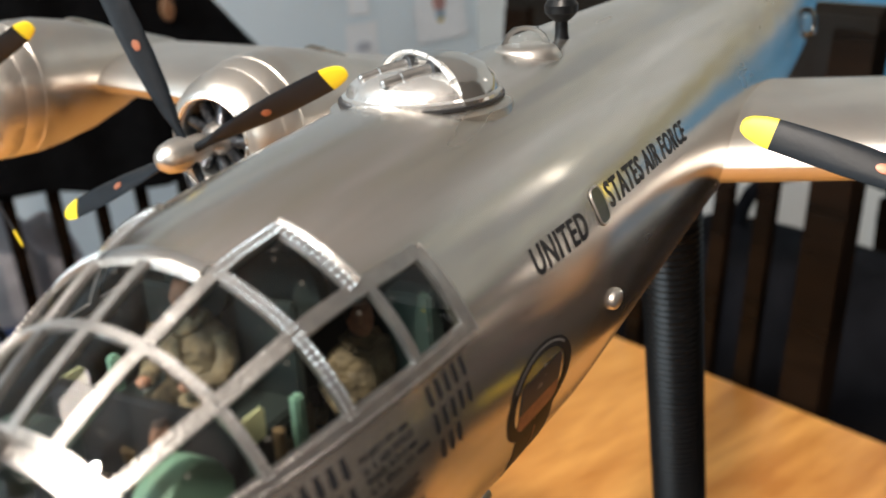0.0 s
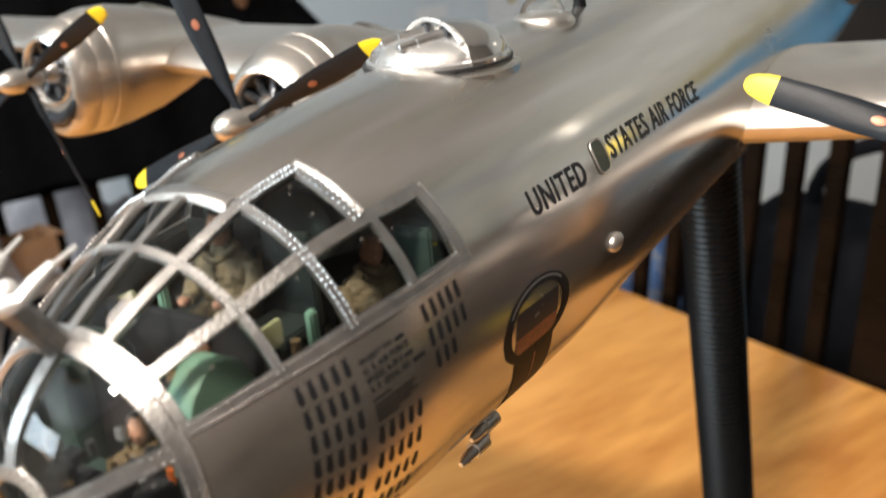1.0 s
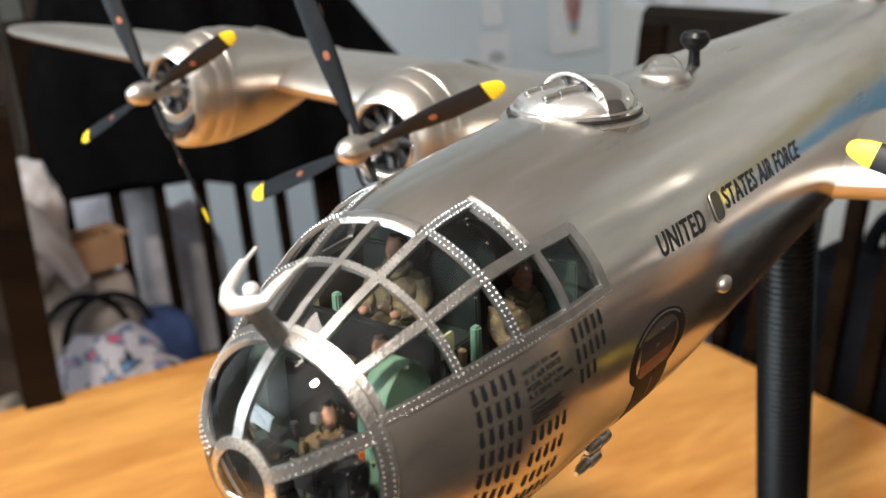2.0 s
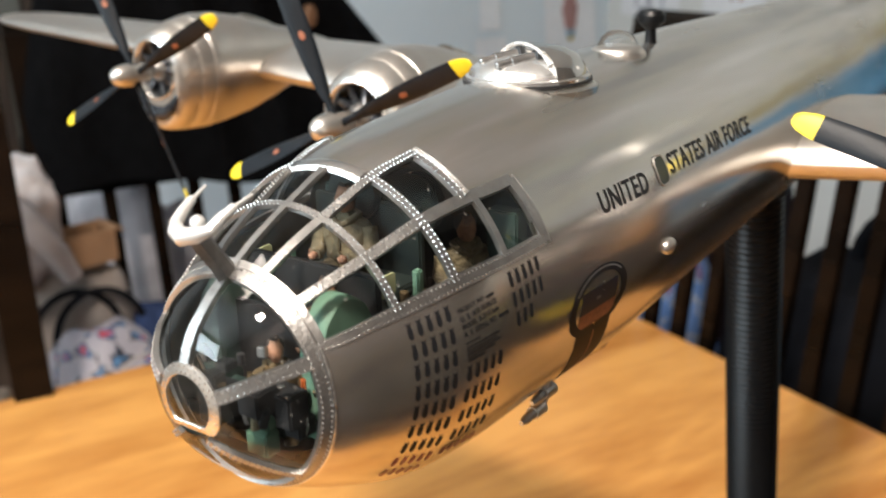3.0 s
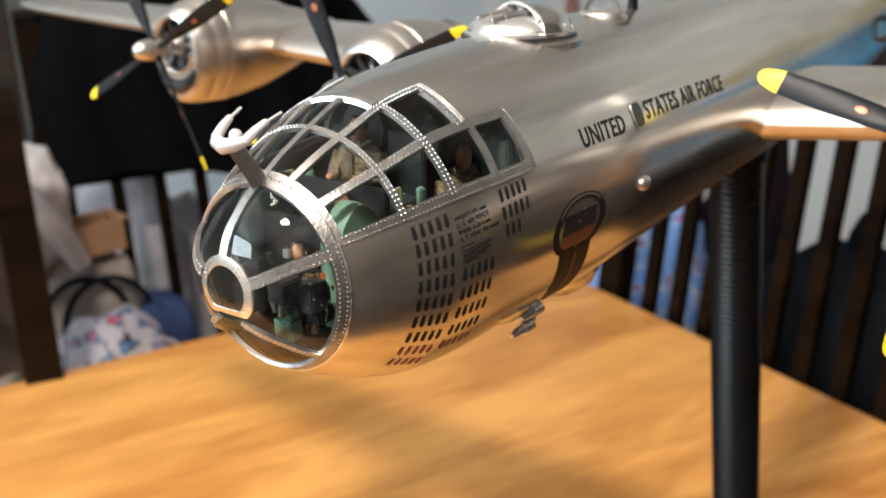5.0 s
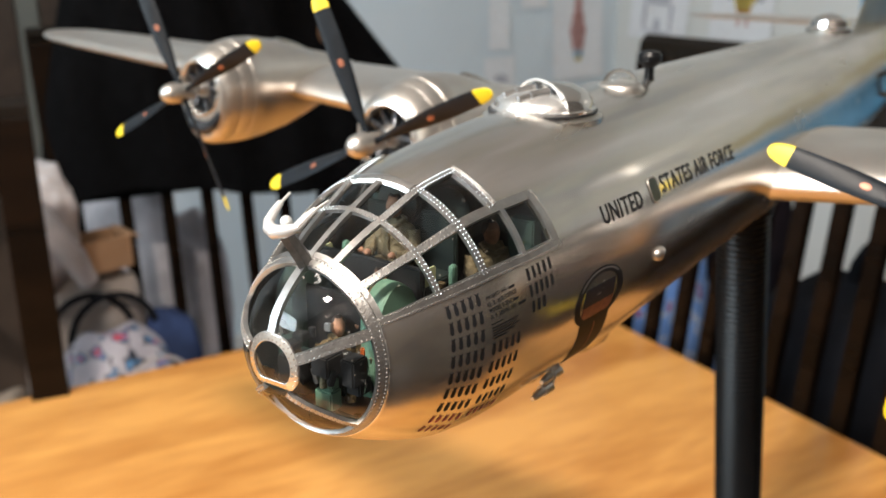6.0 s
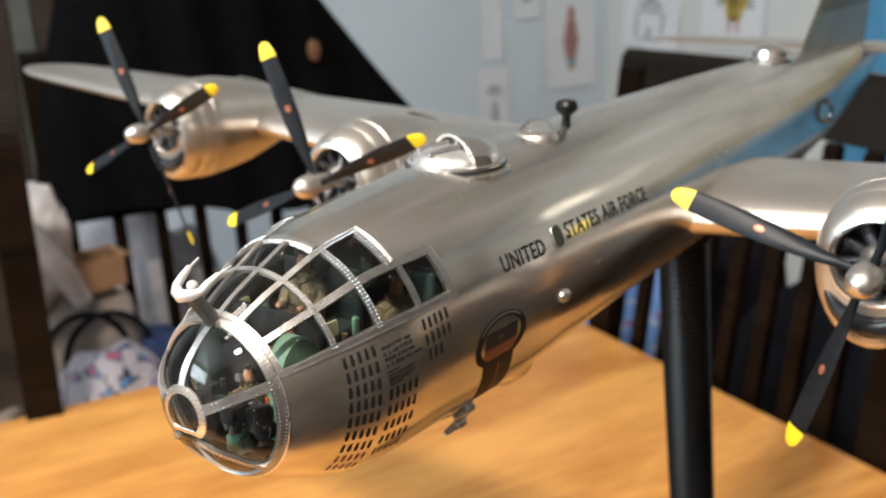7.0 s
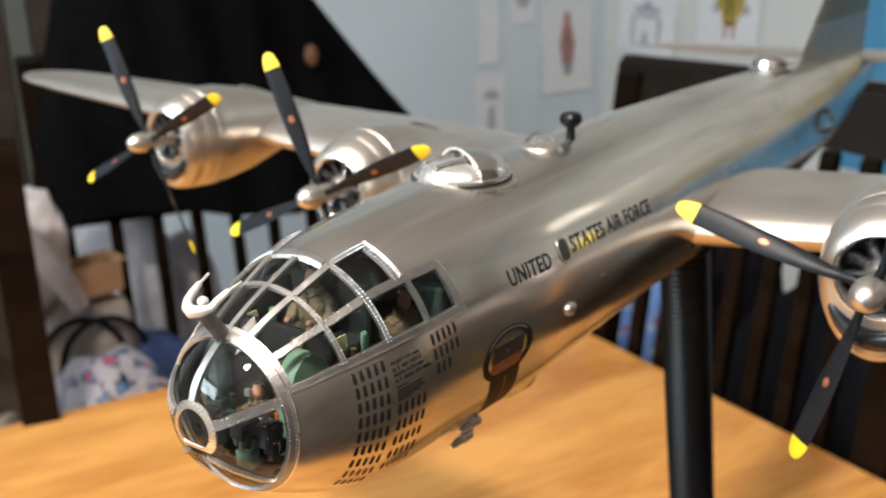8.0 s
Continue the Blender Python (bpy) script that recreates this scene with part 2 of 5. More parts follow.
def part(name, bm, mat, parent=None, label="", smooth=True, angle=35):
    ob = new(name, mesh_of(name, bm, mat, smooth, angle))
    ob.parent = parent
    if label:
        tagged(ob, label)
    return ob


def thing(name, m, label, category, group="", kind=""):
    ob = new(name)
    ob.empty_display_size = 0.05
    ob.matrix_world = m
    return tagged(ob, label, category, group, kind)


def box(bm, x0, y0, z0, x1, y1, z1, bevel=0.0, m=None):
    vs = [bm.verts.new(v) for v in ((x0, y0, z0), (x1, y0, z0), (x1, y1, z0), (x0, y1, z0), (x0, y0, z1), (x1, y0, z1), (x1, y1, z1), (x0, y1, z1))]
    fs = [bm.faces.new([vs[i] for i in f]) for f in ((3, 2, 1, 0), (4, 5, 6, 7), (0, 1, 5, 4), (1, 2, 6, 5), (2, 3, 7, 6), (3, 0, 4, 7))]
    if bevel:
        es = list({e for f in fs for e in f.edges})
        r = bmesh.ops.bevel(bm, geom=es, offset=bevel, segments=2, affect="EDGES")
        vs = list({v for v in vs if v.is_valid} | {v for f in r["faces"] for v in f.verts})
    if m is not None:
        bmesh.ops.transform(bm, matrix=m, verts=vs)
    return bm


def skin(bm, rings, closed=True, caps=(True, True)):
    """Faces between rings of points."""
    vr = [[bm.verts.new(p) for p in ring] for ring in rings]
    n = len(vr[0])
    for a, b in zip(vr, vr[1:]):
        for i in range(n if closed else n - 1):
            j = (i + 1) % n
            bm.faces.new((a[i], a[j], b[j], b[i]))
    if caps[0]:
        bm.faces.new(vr[0][::-1])
    if caps[1]:
        bm.faces.new(vr[-1])
    return vr


def ring_pts(c, r, n, ax="y", rz=None, turn=0.0):
    rz = r if rz is None else rz
    out = []
    for i in range(n):
        a = 2 * math.pi * i / n + turn
        u, v = r * math.cos(a), rz * math.sin(a)
        out.append({"y": (c[0] + u, c[1], c[2] + v), "z": (c[0] + u, c[1] + v, c[2]), "x": (c[0], c[1] + u, c[2] + v)}[ax])
    return out


def lathe(bm, c, profile, n=24, ax="y"):
    """Rings of radius r at offset h along the axis."""
    k = {"x": 0, "y": 1, "z": 2}[ax]
    rings = []
    for h, r in profile:
        cc = list(c)
        cc[k] += h
        rings.append(ring_pts(cc, max(r, 1e-5), n, ax))
    skin(bm, rings)
    return bm


def tube(bm, pts, radii, n=10):
    """A round bar along points."""
    pts = [Vector(p) for p in pts]
    rings = []
    up = Vector((0, 0, 1))
    for i, p in enumerate(pts):
        d = (pts[min(i + 1, len(pts) - 1)] - pts[max(i - 1, 0)]).normalized()
        side = d.cross(up)
        if side.length < 1e-3:
            side = d.cross(Vector((1, 0, 0)))
        side.normalize()
        nn = side.cross(d)
        r = radii[i] if isinstance(radii, (list, tuple)) else radii
        rings.append([p + r * (math.cos(2 * math.pi * k / n) * side + math.sin(2 * math.pi * k / n) * nn) for k in range(n)])
    skin(bm, rings)
    return bm


def smooth_line(pts):
    """A function that runs smoothly through (x, y) pairs (monotone cubic)."""
    xs = np.array([p[0] for p in pts], float)
    ys = np.array([p[1] for p in pts], float)
    h = np.diff(xs)
    d = np.diff(ys) / h
    m = np.zeros(len(xs))
    for i in range(1, len(xs) - 1):
        m[i] = 0 if d[i - 1] * d[i] <= 0 else 2 * d[i - 1] * d[i] / (d[i - 1] + d[i])
    m[0], m[-1] = d[0], d[-1]

    def at(x):
        x = min(max(x, xs[0]), xs[-1])
        i = min(int(np.searchsorted(xs, x, "right")) - 1, len(h) - 1)
        t = (x - xs[i]) / h[i]
        return float(ys[i] * (1 + 2 * t) * (1 - t) ** 2 + m[i] * h[i] * t * (1 - t) ** 2 + ys[i + 1] * t * t * (3 - 2 * t) + m[i + 1] * h[i] * t * t * (t - 1))

    return at


# ---- the room ----
def structure(name, bm, mat, label, category="wall", smooth=False):
    ob = part(name, bm, mat, None, label, smooth)
    ob.matrix_world = ROOM.copy()
    return tagged(ob, category=category, kind="structure")


T = 0.12
structure("floor", box(bmesh.new(), WX - T, EY - T, -0.1, EX + T, WY + T, 0), FLOORWOOD, "brown wooden floor of the dining room", "floor")
structure("ceiling", box(bmesh.new(), WX - T, EY - T, CEIL, EX + T, WY + T, CEIL + 0.1), CEILPAINT, "plain white ceiling", "ceiling")
structure("wall_west", box(bmesh.new(), WX - T, EY - T, 0, WX, WY + T, CEIL), COOLWALL, "pale wall with paper drawings, cool daylight put into its colour")


def wall_with_opening(name, axis, a, b, lo, hi, u0, u1, z0, z1, label, mat=WALLPAINT):
    """A wall from a to b along the other axis; lo and hi: where it starts and ends; u0..u1, z0..z1: its window."""
    bm = bmesh.new()

    def piece(p, q, r, s):
        if axis == "y":
            box(bm, p, a, r, q, b, s)
        else:
            box(bm, a, p, r, b, q, s)

    piece(lo, u0, 0, CEIL), piece(u1, hi, 0, CEIL), piece(u0, u1, 0, z0), piece(u0, u1, z1, CEIL)
    structure(name, bm, mat, label)


def window(name, axis, face, u0, u1, z0, z1):
    """A white sash window in an opening; face: the wall's inner face, and the wall goes outwards from it."""
    w = thing(name, ROOM.copy(), "white-framed window with bright daylight outside", "window", kind="structure")
    side = 1 if face > 0 else -1
    for nm, p, q, r, s in (("window_frame", u0, u0 + 0.05, z0, z1), ("window_frame", u1 - 0.05, u1, z0, z1), ("window_frame", u0 + 0.05, u1 - 0.05, z0, z0 + 0.05), ("window_frame", u0 + 0.05, u1 - 0.05, z1 - 0.05, z1), ("glazing_bar", u0 + 0.05, u1 - 0.05, (z0 + z1) / 2 - 0.02, (z0 + z1) / 2 + 0.02)):
        bm = bmesh.new()
        f0, f1 = sorted((face + side * 0.03, face + side * 0.08))
        box(bm, *((p, f0, r, q, f1, s) if axis == "y" else (f0, p, r, f1, q, s)), 0.004)
        part(nm, bm, WHITE, w, smooth=False)


wall_with_opening("wall_north", "y", WY, WY + T, WX, EX, -0.05, 0.15, 1.80, 2.06, "pale grey painted wall with a window opening")
wall_with_opening("wall_south", "y", EY - T, EY, WX, EX, -1.0, 0.40, 1.61, 2.35, "pale painted wall with a wide window opening")
# out of view; kept dark so the fuselage side mirrors a dark room
structure("wall_east", box(bmesh.new(), EX, EY - T, 0, EX + T, WY + T, CEIL), DARKWALL, "plain unseen wall, darkened for the reflections in the model's skin")
window("window_1", "y", WY, -0.05, 0.15, 1.80, 2.06)
window("window_2", "y", EY, -1.0, 0.40, 1.61, 2.35)
structure("baseboard_north", box(bmesh.new(), WX + 0.015, WY - 0.015, 0, EX, WY - 0.001, 0.14, 0.003), WHITE, "white painted baseboard", "baseboard")
structure("baseboard_west", box(bmesh.new(), WX + 0.001, 0.376, 0, WX + 0.015, WY - 0.001, 0.14, 0.003), WHITE, "white painted baseboard", "baseboard")


# ---- the model aircraft: x to its left wing, y towards its tail, z up, in millimetres from the nose ----
MM = 0.001
R_AT = smooth_line([(0.3, 5.0), (0.5, 5.8), (0.9, 7.0), (1.4, 8.1), (2, 9.2), (4, 11.6), (7, 14.4), (10.5, 16.7), (16, 19.9), (22, 22.6), (32, 26.2), (42, 27.8), (54, 28.6), (74, 29.4), (95, 30.0), (150, 30.0), (250, 29.4), (330, 27.4), (390, 24.5), (450, 19.5), (510, 13.5), (555, 8), (568, 6)])
ZC_AT = smooth_line([(-1.0, -3.5), (10, -4.1), (22, -4.0), (42, -3.0), (80, -2.0), (150, -1.5), (250, -2.0), (330, -1.5), (450, 1.5), (568, 6)])


W_AT = smooth_line([(-1.0, 1.0), (11, 1.0), (19, 0.965), (30, 0.955), (56, 0.95), (75, 0.975), (95, 1.0), (612, 1.0)])


B_AT = smooth_line([(0, 1.0), (12, 1.02), (30, 1.05), (80, 1.055), (130, 1.03), (200, 1.0), (612, 1.0)])   # deeper belly


def on(y, deg, out=0.0):
    """A point of the fuselage's surface, deg round from the top to the left wing's side."""
    r, a = R_AT(y) + out, radians(deg)
    c = math.cos(a)
    return Vector((r * W_AT(y) * math.sin(a), y, ZC_AT(y) + r * (c if c > 0 else c * B_AT(y)))) * MM


bomber = thing("model_bomber", pose(0, 0, OZ), "silver plastic scale model of a four-engined bomber on a black stand", "model aircraft")

RING, RIB_A, RIB_B, RIB_C, RIB_E = 10.5, 21.9, 31.8, 42.8, 52.0
ROW_1 = smooth_line([(10, 17.0), (22, 17.7), (33, 18.2), (42, 19.6), (60, 19.6), (80, 18)])     # the lengthwise bars of the greenhouse, in degrees
ROW_2 = smooth_line([(10, 38.6), (20.6, 41.1), (32, 41.8), (42, 43.4), (52, 44.8), (62, 44.8), (80, 41)])
ROW_3 = smooth_line([(10, 61.5), (16, 63.1), (21, 63.8), (31, 64.9), (44, 66.8), (54, 67.3), (64, 67.3), (80, 66)])


def bars(y, d):
    """From even rows (bars at 18, 41 and 66) to the bars' true angles at y."""
    a = abs(d)
    knots = [0, ROW_1(y), ROW_2(y), ROW_3(y), 110, 181]
    for lo, hi, p, q in zip((0, 18, 41, 66, 110), (18, 41, 66, 110, 181), knots, knots[1:]):
        if a <= hi:
            return math.copysign(p + (q - p) * (a - lo) / (hi - lo), d)
    return d


def glazed(y, deg):
    d = abs(deg)
    return y < RING or (d < 18 and y < RIB_B) or (18 <= d < 41 and y < RIB_C - 1.2) or (41 <= d < 66 and y < RIB_E)


def grid_mesh(ys, degs, keep, out=0.0):
    bm = bmesh.new()
    vs = {}

    def v(i, j):
        if (i, j) not in vs:
            vs[i, j] = bm.verts.new(on(ys[i], bars(ys[i], degs[j]), out))
        return vs[i, j]

    for i in range(len(ys) - 1):
        for j in range(len(degs) - 1):
            if keep((ys[i] + ys[i + 1]) / 2, (degs[j] + degs[j + 1]) / 2):
                bm.faces.new((v(i, j), v(i, j + 1), v(i + 1, j + 1), v(i + 1, j)))
    bmesh.ops.remove_doubles(bm, verts=bm.verts, dist=1e-7)
    return bm


def steps(a, b, n):
    return [a + (b - a) * i / n for i in range(n)]


half = steps(0, 18, 4) + steps(18, 41, 5) + steps(41, 66, 5) + steps(66, 180, 16) + [180]
DEGS = [-d for d in half[::-1]] + half[1:]
YS = steps(RING, RIB_A, 6) + steps(RIB_A, RIB_B, 5) + steps(RIB_B, RIB_C - 1.2, 5) + steps(RIB_C - 1.2, RIB_E, 5) + steps(RIB_E, 70, 6) + steps(70, 150, 12) + steps(150, 330, 10) + steps(330, 568, 20) + [568]


def hull_mesh(ys, degs, keep, thick):
    """The skin with its inner face, and rims round its openings."""
    bm = bmesh.new()
    n = len(degs) - 1
    vs = {}

    def v(i, j, k):
        key = (i, j % n, k)
        if key not in vs:
            vs[key] = bm.verts.new(on(ys[i], bars(ys[i], degs[j % n]), -k * thick))
        return vs[key]

    cells = {(i, j) for i in range(len(ys) - 1) for j in range(n) if keep((ys[i] + ys[i + 1]) / 2, (degs[j] + degs[j + 1]) / 2)}
    for i, j in cells:
        for k in (0, 1):
            bm.faces.new((v(i, j, k), v(i, j + 1, k), v(i + 1, j + 1, k), v(i + 1, j, k)))
        for di, dj, a, b in ((-1, 0, (i, j), (i, j + 1)), (1, 0, (i + 1, j), (i + 1, j + 1)), (0, -1, (i, j), (i + 1, j)), (0, 1, (i, j + 1), (i + 1, j + 1))):
            if (i + di, (j + dj) % n) not in cells:
                bm.faces.new((v(*a, 0), v(*b, 0), v(*b, 1), v(*a, 1)))
    return bm


part("fuselage", hull_mesh(YS, DEGS, lambda y, d: not glazed(y, d), 0.9), SILVER, bomber, "silver lacquered fuselage skin")


def pane(y0, y1, d0, d1, ny=5, nd=4):
    ob = part("pane", grid_mesh(steps(y0, y1, ny) + [y1], steps(d0, d1, nd) + [d1], lambda y, d: True, -0.25), GLASS, bomber)
    ob.visible_shadow = False
    return ob


for s in (1, -1):
    for d0, d1, ribs in ((0, 18, (RING, RIB_A, RIB_B)), (18, 41, (RING, RIB_A, RIB_B, RIB_C - 1.2)), (41, 66, (RING, RIB_A, RIB_B, RIB_C, RIB_E))):
        for y0, y1 in zip(ribs, ribs[1:]):
            pane(y0, y1, s * d0, s * d1)
    for d0, d1 in ((0, 72), (72, 136), (136, 180)):
        pane(0.35, RING, s * d0, s * d1, 10, 8)


def normal_at(y, d):
    """Outward normal of the fuselage's surface."""
    n = (on(y, d + 1) - on(y, d - 1)).cross(on(y + 0.3, d) - on(y - 0.3, d)).normalized()
    return n if n.dot(on(y, d, 1.0) - on(y, d)) > 0 else -n


def strip_mesh(bm, path, width, proud, rivets=0.0):
    """A flat metal strip on the skin along (y, deg) points, with rows of rivet heads."""
    pts = [on(y, d) for y, d in path]
    rings = []
    for i, (y, d) in enumerate(path):
        t = (pts[min(i + 1, len(pts) - 1)] - pts[max(i - 1, 0)]).normalized()
        nrm = normal_at(y, d)
        side = t.cross(nrm).normalized()
        w = (width(y) if callable(width) else width) * MM / 2
        lo, hi = pts[i] - nrm * 0.5 * MM, pts[i] + nrm * proud * MM
        rings.append([lo - side * w, hi - side * w * 0.9, hi + side * w * 0.9, lo + side * w])
    skin(bm, rings)
    if rivets:
        total = sum((b - a).length for a, b in zip(pts, pts[1:]))
        count = max(2, int(total / (rivets * MM)))
        acc, seg = 0.0, 0
        for k in range(count):
            want = total * (k + 0.5) / count
            while seg < len(pts) - 2 and acc + (pts[seg + 1] - pts[seg]).length < want:
                acc += (pts[seg + 1] - pts[seg]).length
                seg += 1
            f = (want - acc) / max(1e-9, (pts[seg + 1] - pts[seg]).length)
            y, d = path[seg][0] + f * (path[seg + 1][0] - path[seg][0]), path[seg][1] + f * (path[seg + 1][1] - path[seg][1])
            nrm = normal_at(y, d)
            p = on(y, d) + nrm * proud * MM
            t = (pts[seg + 1] - pts[seg]).normalized()
            side = t.cross(nrm).normalized()
            for off in (-0.30, 0.30):
                c = p + side * off * (width(y) if callable(width) else width) * MM
                q = 0.175 * MM
                base = [bm.verts.new(c + q * (math.cos(a) * t + math.sin(a) * side)) for a in (0, 1.2566, 2.5133, 3.7699, 5.0265)]
                tip = bm.verts.new(c + nrm * 0.20 * MM)
                for a in range(5):
                    bm.faces.new((base[a], base[(a + 1) % 5], tip)).material_index = 1


def frame_part(name, paths, width, proud, rivets):
    bm = bmesh.new()
    for p in paths:
        strip_mesh(bm, p, width, proud, rivets)
    return part(name, bm, [FRAME, RIVET], bomber, "riveted bright metal window frame", angle=30)


def along_y(d, y0, y1, n=12):
    return [(y0 + (y1 - y0) * i / n, d) for i in range(n + 1)]


def along_d(y, d0, d1, n=20):
    return [(y, d0 + (d1 - d0) * i / n) for i in range(n + 1)]


frame_part("nose_ring", [along_d(9.75, -180, 180, 72)], 2.2, 0.3, 0.8)
frame_part("greenhouse_front_frame", [along_d(11.2, -62, 62, 40)], 1.3, 0.22, 0)
bm = bmesh.new()
tube(bm, [on(10.75, 62 + 236 * k / 60, 0.15) for k in range(61)], 0.26 * MM, 8)
part("ring_lip", bm, BRIGHT, bomber, "bright rounded lip behind the nose ring")
NZ = -3.55          # height of the nose window's middle
bm = bmesh.new()
skin(bm, [[(r * MM * math.sin(2 * math.pi * k / 48), y * MM, (NZ + max(r * math.cos(2 * math.pi * k / 48), -0.74 * r)) * MM) for k in range(48)] for y, r in ((0.7, 5.85), (0.38, 5.75), (0.12, 5.1), (-0.05, 4.25), (0.1, 4.05), (0.4, 4.05))], caps=(False, False))
for k in range(64):
    a, rr = 2 * math.pi * k / 64, (5.35, 4.6)[k % 2]
    c = Vector((rr * math.sin(a), 0.2 if k % 2 == 0 else 0.02, NZ + max(rr * math.cos(a), -0.74 * rr))) * MM
    tip = bm.verts.new(c + Vector((0, -0.16 * MM, 0)))
    base = [bm.verts.new(c + 0.16 * MM * Vector((math.cos(b), 0, math.sin(b)))) for b in (0, 1.2566, 2.5133, 3.7699, 5.0265)]
    for q in range(5):
        bm.faces.new((base[q], base[(q + 1) % 5], tip)).material_index = 1
part("nose_window_ring", bm, [BRIGHT, BRIGHT], bomber, "bright riveted ring round the nose window")
bm = bmesh.new()
skin(bm, [[(r * MM * math.sin(2 * math.pi * k / 32), y * MM, (NZ + max(r * math.cos(2 * math.pi * k / 32), -0.74 * r)) * MM) for k in range(32)] for y, r in ((0.15, 4.4), (-0.15, 3.6), (-0.35, 2.4), (-0.45, 1.2), (-0.48, 0.05))], caps=(False, True))
nose_pane = part("nose_pane", bm, GLASS, bomber, "clear round nose window")
nose_pane.visible_shadow = False
frame_part("center_frame", [along_y(0, 0.5, RING)], 1.8, 0.3, 0)
frame_part("center_frame", [along_y(0, RING, RIB_B)], 1.3, 0.3, 0)
STRUT = smooth_line([(0.5, 69.5), (2, 67.3), (5, 66.0), (9.6, 66.4)])
KEEL = smooth_line([(0.45, 152), (1.2, 144), (2.4, 139.5), (5.5, 137.3), (9.6, 137)])


def row(line, y0, y1, s, n=24):
    return [(y0 + (y1 - y0) * i / n, s * line(y0 + (y1 - y0) * i / n)) for i in range(n + 1)]


def across(y, d0, d1, s, n=14):
    return [(y, s * bars(y, d0 + (d1 - d0) * i / n)) for i in range(n + 1)]


for s in (1, -1):
    frame_part("side_strut", [row(STRUT, 0.5, 9.4, s)], 2.1, 0.3, 0.9)
    frame_part("lower_strut", [row(KEEL, 0.45, 9.4, s)], 1.1, 0.3, 0.85)
    frame_part("sill_frame", [row(ROW_3, RING, RIB_E + 1.6, s)], lambda y: 1.6 + 0.7 * min(1, max(0, (y - 12) / 18)), 0.22, 0.78)
    frame_part("upper_frame", [row(ROW_2, RING, 33, s)], lambda y: 1.5 + 0.5 * min(1, max(0, (y - 12) / 20)), 0.25, 0.78)
    frame_part("upper_frame_rear", [row(ROW_2, 33, RIB_E + 0.9, s)], 2.1, 0.22, 0)
    frame_part("roof_frame", [row(ROW_1, RING, RIB_A, s)], 1.5, 0.25, 0)
    frame_part("roof_frame_rear", [row(ROW_1, RIB_A, RIB_C - 1.6, s)], 1.6, 0.25, 0.75)
    frame_part("rib_forward", [across(RIB_A, 0, 66, s, 24)], 1.3, 0.25, 0.8)
    frame_part("rib_middle", [across(RIB_B, 16, 66, s, 20)], 1.5, 0.25, 0.8)
    frame_part("rib_rear", [across(RIB_C, 41, 66, s)], 1.4, 0.25, 0)
    frame_part("rib_rear_upper", [across(RIB_C - 1.9, 18, 41, s)], 1.5, 0.3, 0.9)
    frame_part("rib_end", [[(RIB_E + 0.4 + 0.9 * i / 12, s * bars(52, 41 + 26 * i / 12)) for i in range(13)]], 2.1, 0.28, 0)
    for y, d0, d1, w in ((RIB_B - 0.6, 0, 16, 1.25), (RIB_C - 0.85, 17, 40, 0.7)):
        bm = bmesh.new()
        path = across(y, d0, d1, s)
        skin(bm, [[on(yy + dy * w, d, h) for dy, h in ((-1, -0.3), (-0.8, 0.45), (-0.1, 0.72), (0.6, 0.5), (1.1, -0.1))] for yy, d in path])
        part("skin_lip", bm, BRIGHT, bomber, "bright raised lip of the skin behind the panes")
    # thin raised border round the rear side window
    bm = bmesh.new()
    edge = [(RIB_E + 0.4 + 0.9 * i / 12 + 1.15, s * bars(52, 40 + 28 * i / 12)) for i in range(13)]
    tube(bm, [on(y, d, 0.12) for y, d in edge], 0.22 * MM, 6)
    part("window_border", bm, FRAME, bomber)


# ---- wings ----
def wing_z(x):
    return -6.0 + 0.036 * abs(x) - 3.4 * max(0.0, 1 - abs(x) / 150)


def airfoil(x, y_le, chord, thick, z, n=14):
    pts = []
    for k in range(2 * n):
        a = math.pi * k / n
        u = (1 - math.cos(a)) / 2
        t = thick * (1.48 * math.sqrt(u) - 0.63 * u - 1.758 * u * u + 1.4215 * u ** 3 - 0.5075 * u ** 4) * 1.0
        cam_z = 0.12 * thick * 4 * u * (1 - u)
        pts.append((x, y_le + chord * u, z + cam_z + (t if k <= n else -t)))
    return pts


def wing(s):
    bm = bmesh.new()
    rings = []
    for x in (20, 40, 70, 110, 160, 210, 270, 330, 390, 420, 436, 444, 448):
        f = x / 448
        le, chord, th = 178 + 58 * f, 108 - 62 * f, 19 - 12.5 * f
        if x > 400:
            k = math.sqrt(max(0.02, 1 - ((x - 400) / 49) ** 2))
            le, chord, th = le + chord * (1 - k) * 0.4, chord * k, th * k
        rings.append([tuple(c * MM for c in p) for p in airfoil(s * x, le, chord, th, wing_z(x))])
    skin(bm, rings)
    return part("wing", bm, SATIN, bomber, "silver wing with rounded tip")


wing(1), wing(-1)


# ---- engines ----
def egg(c, w, top, bot, y, n=36):
    """An upright egg-shaped ring."""
    out = []
    for i in range(n):
        a = 2 * math.pi * i / n
        u, v = math.sin(a), math.cos(a)
        out.append(((c[0] + w * u) * MM, y * MM, (c[2] + (top if v > 0 else bot) * v) * MM))
    return out


CYLINDER = material("cylinder_grey", (0.15, 0.16, 0.18), 0.34, 0.85, 900, 0.6)
ENGINEBLACK = material("engine_black", (0.018, 0.02, 0.024), 0.25)


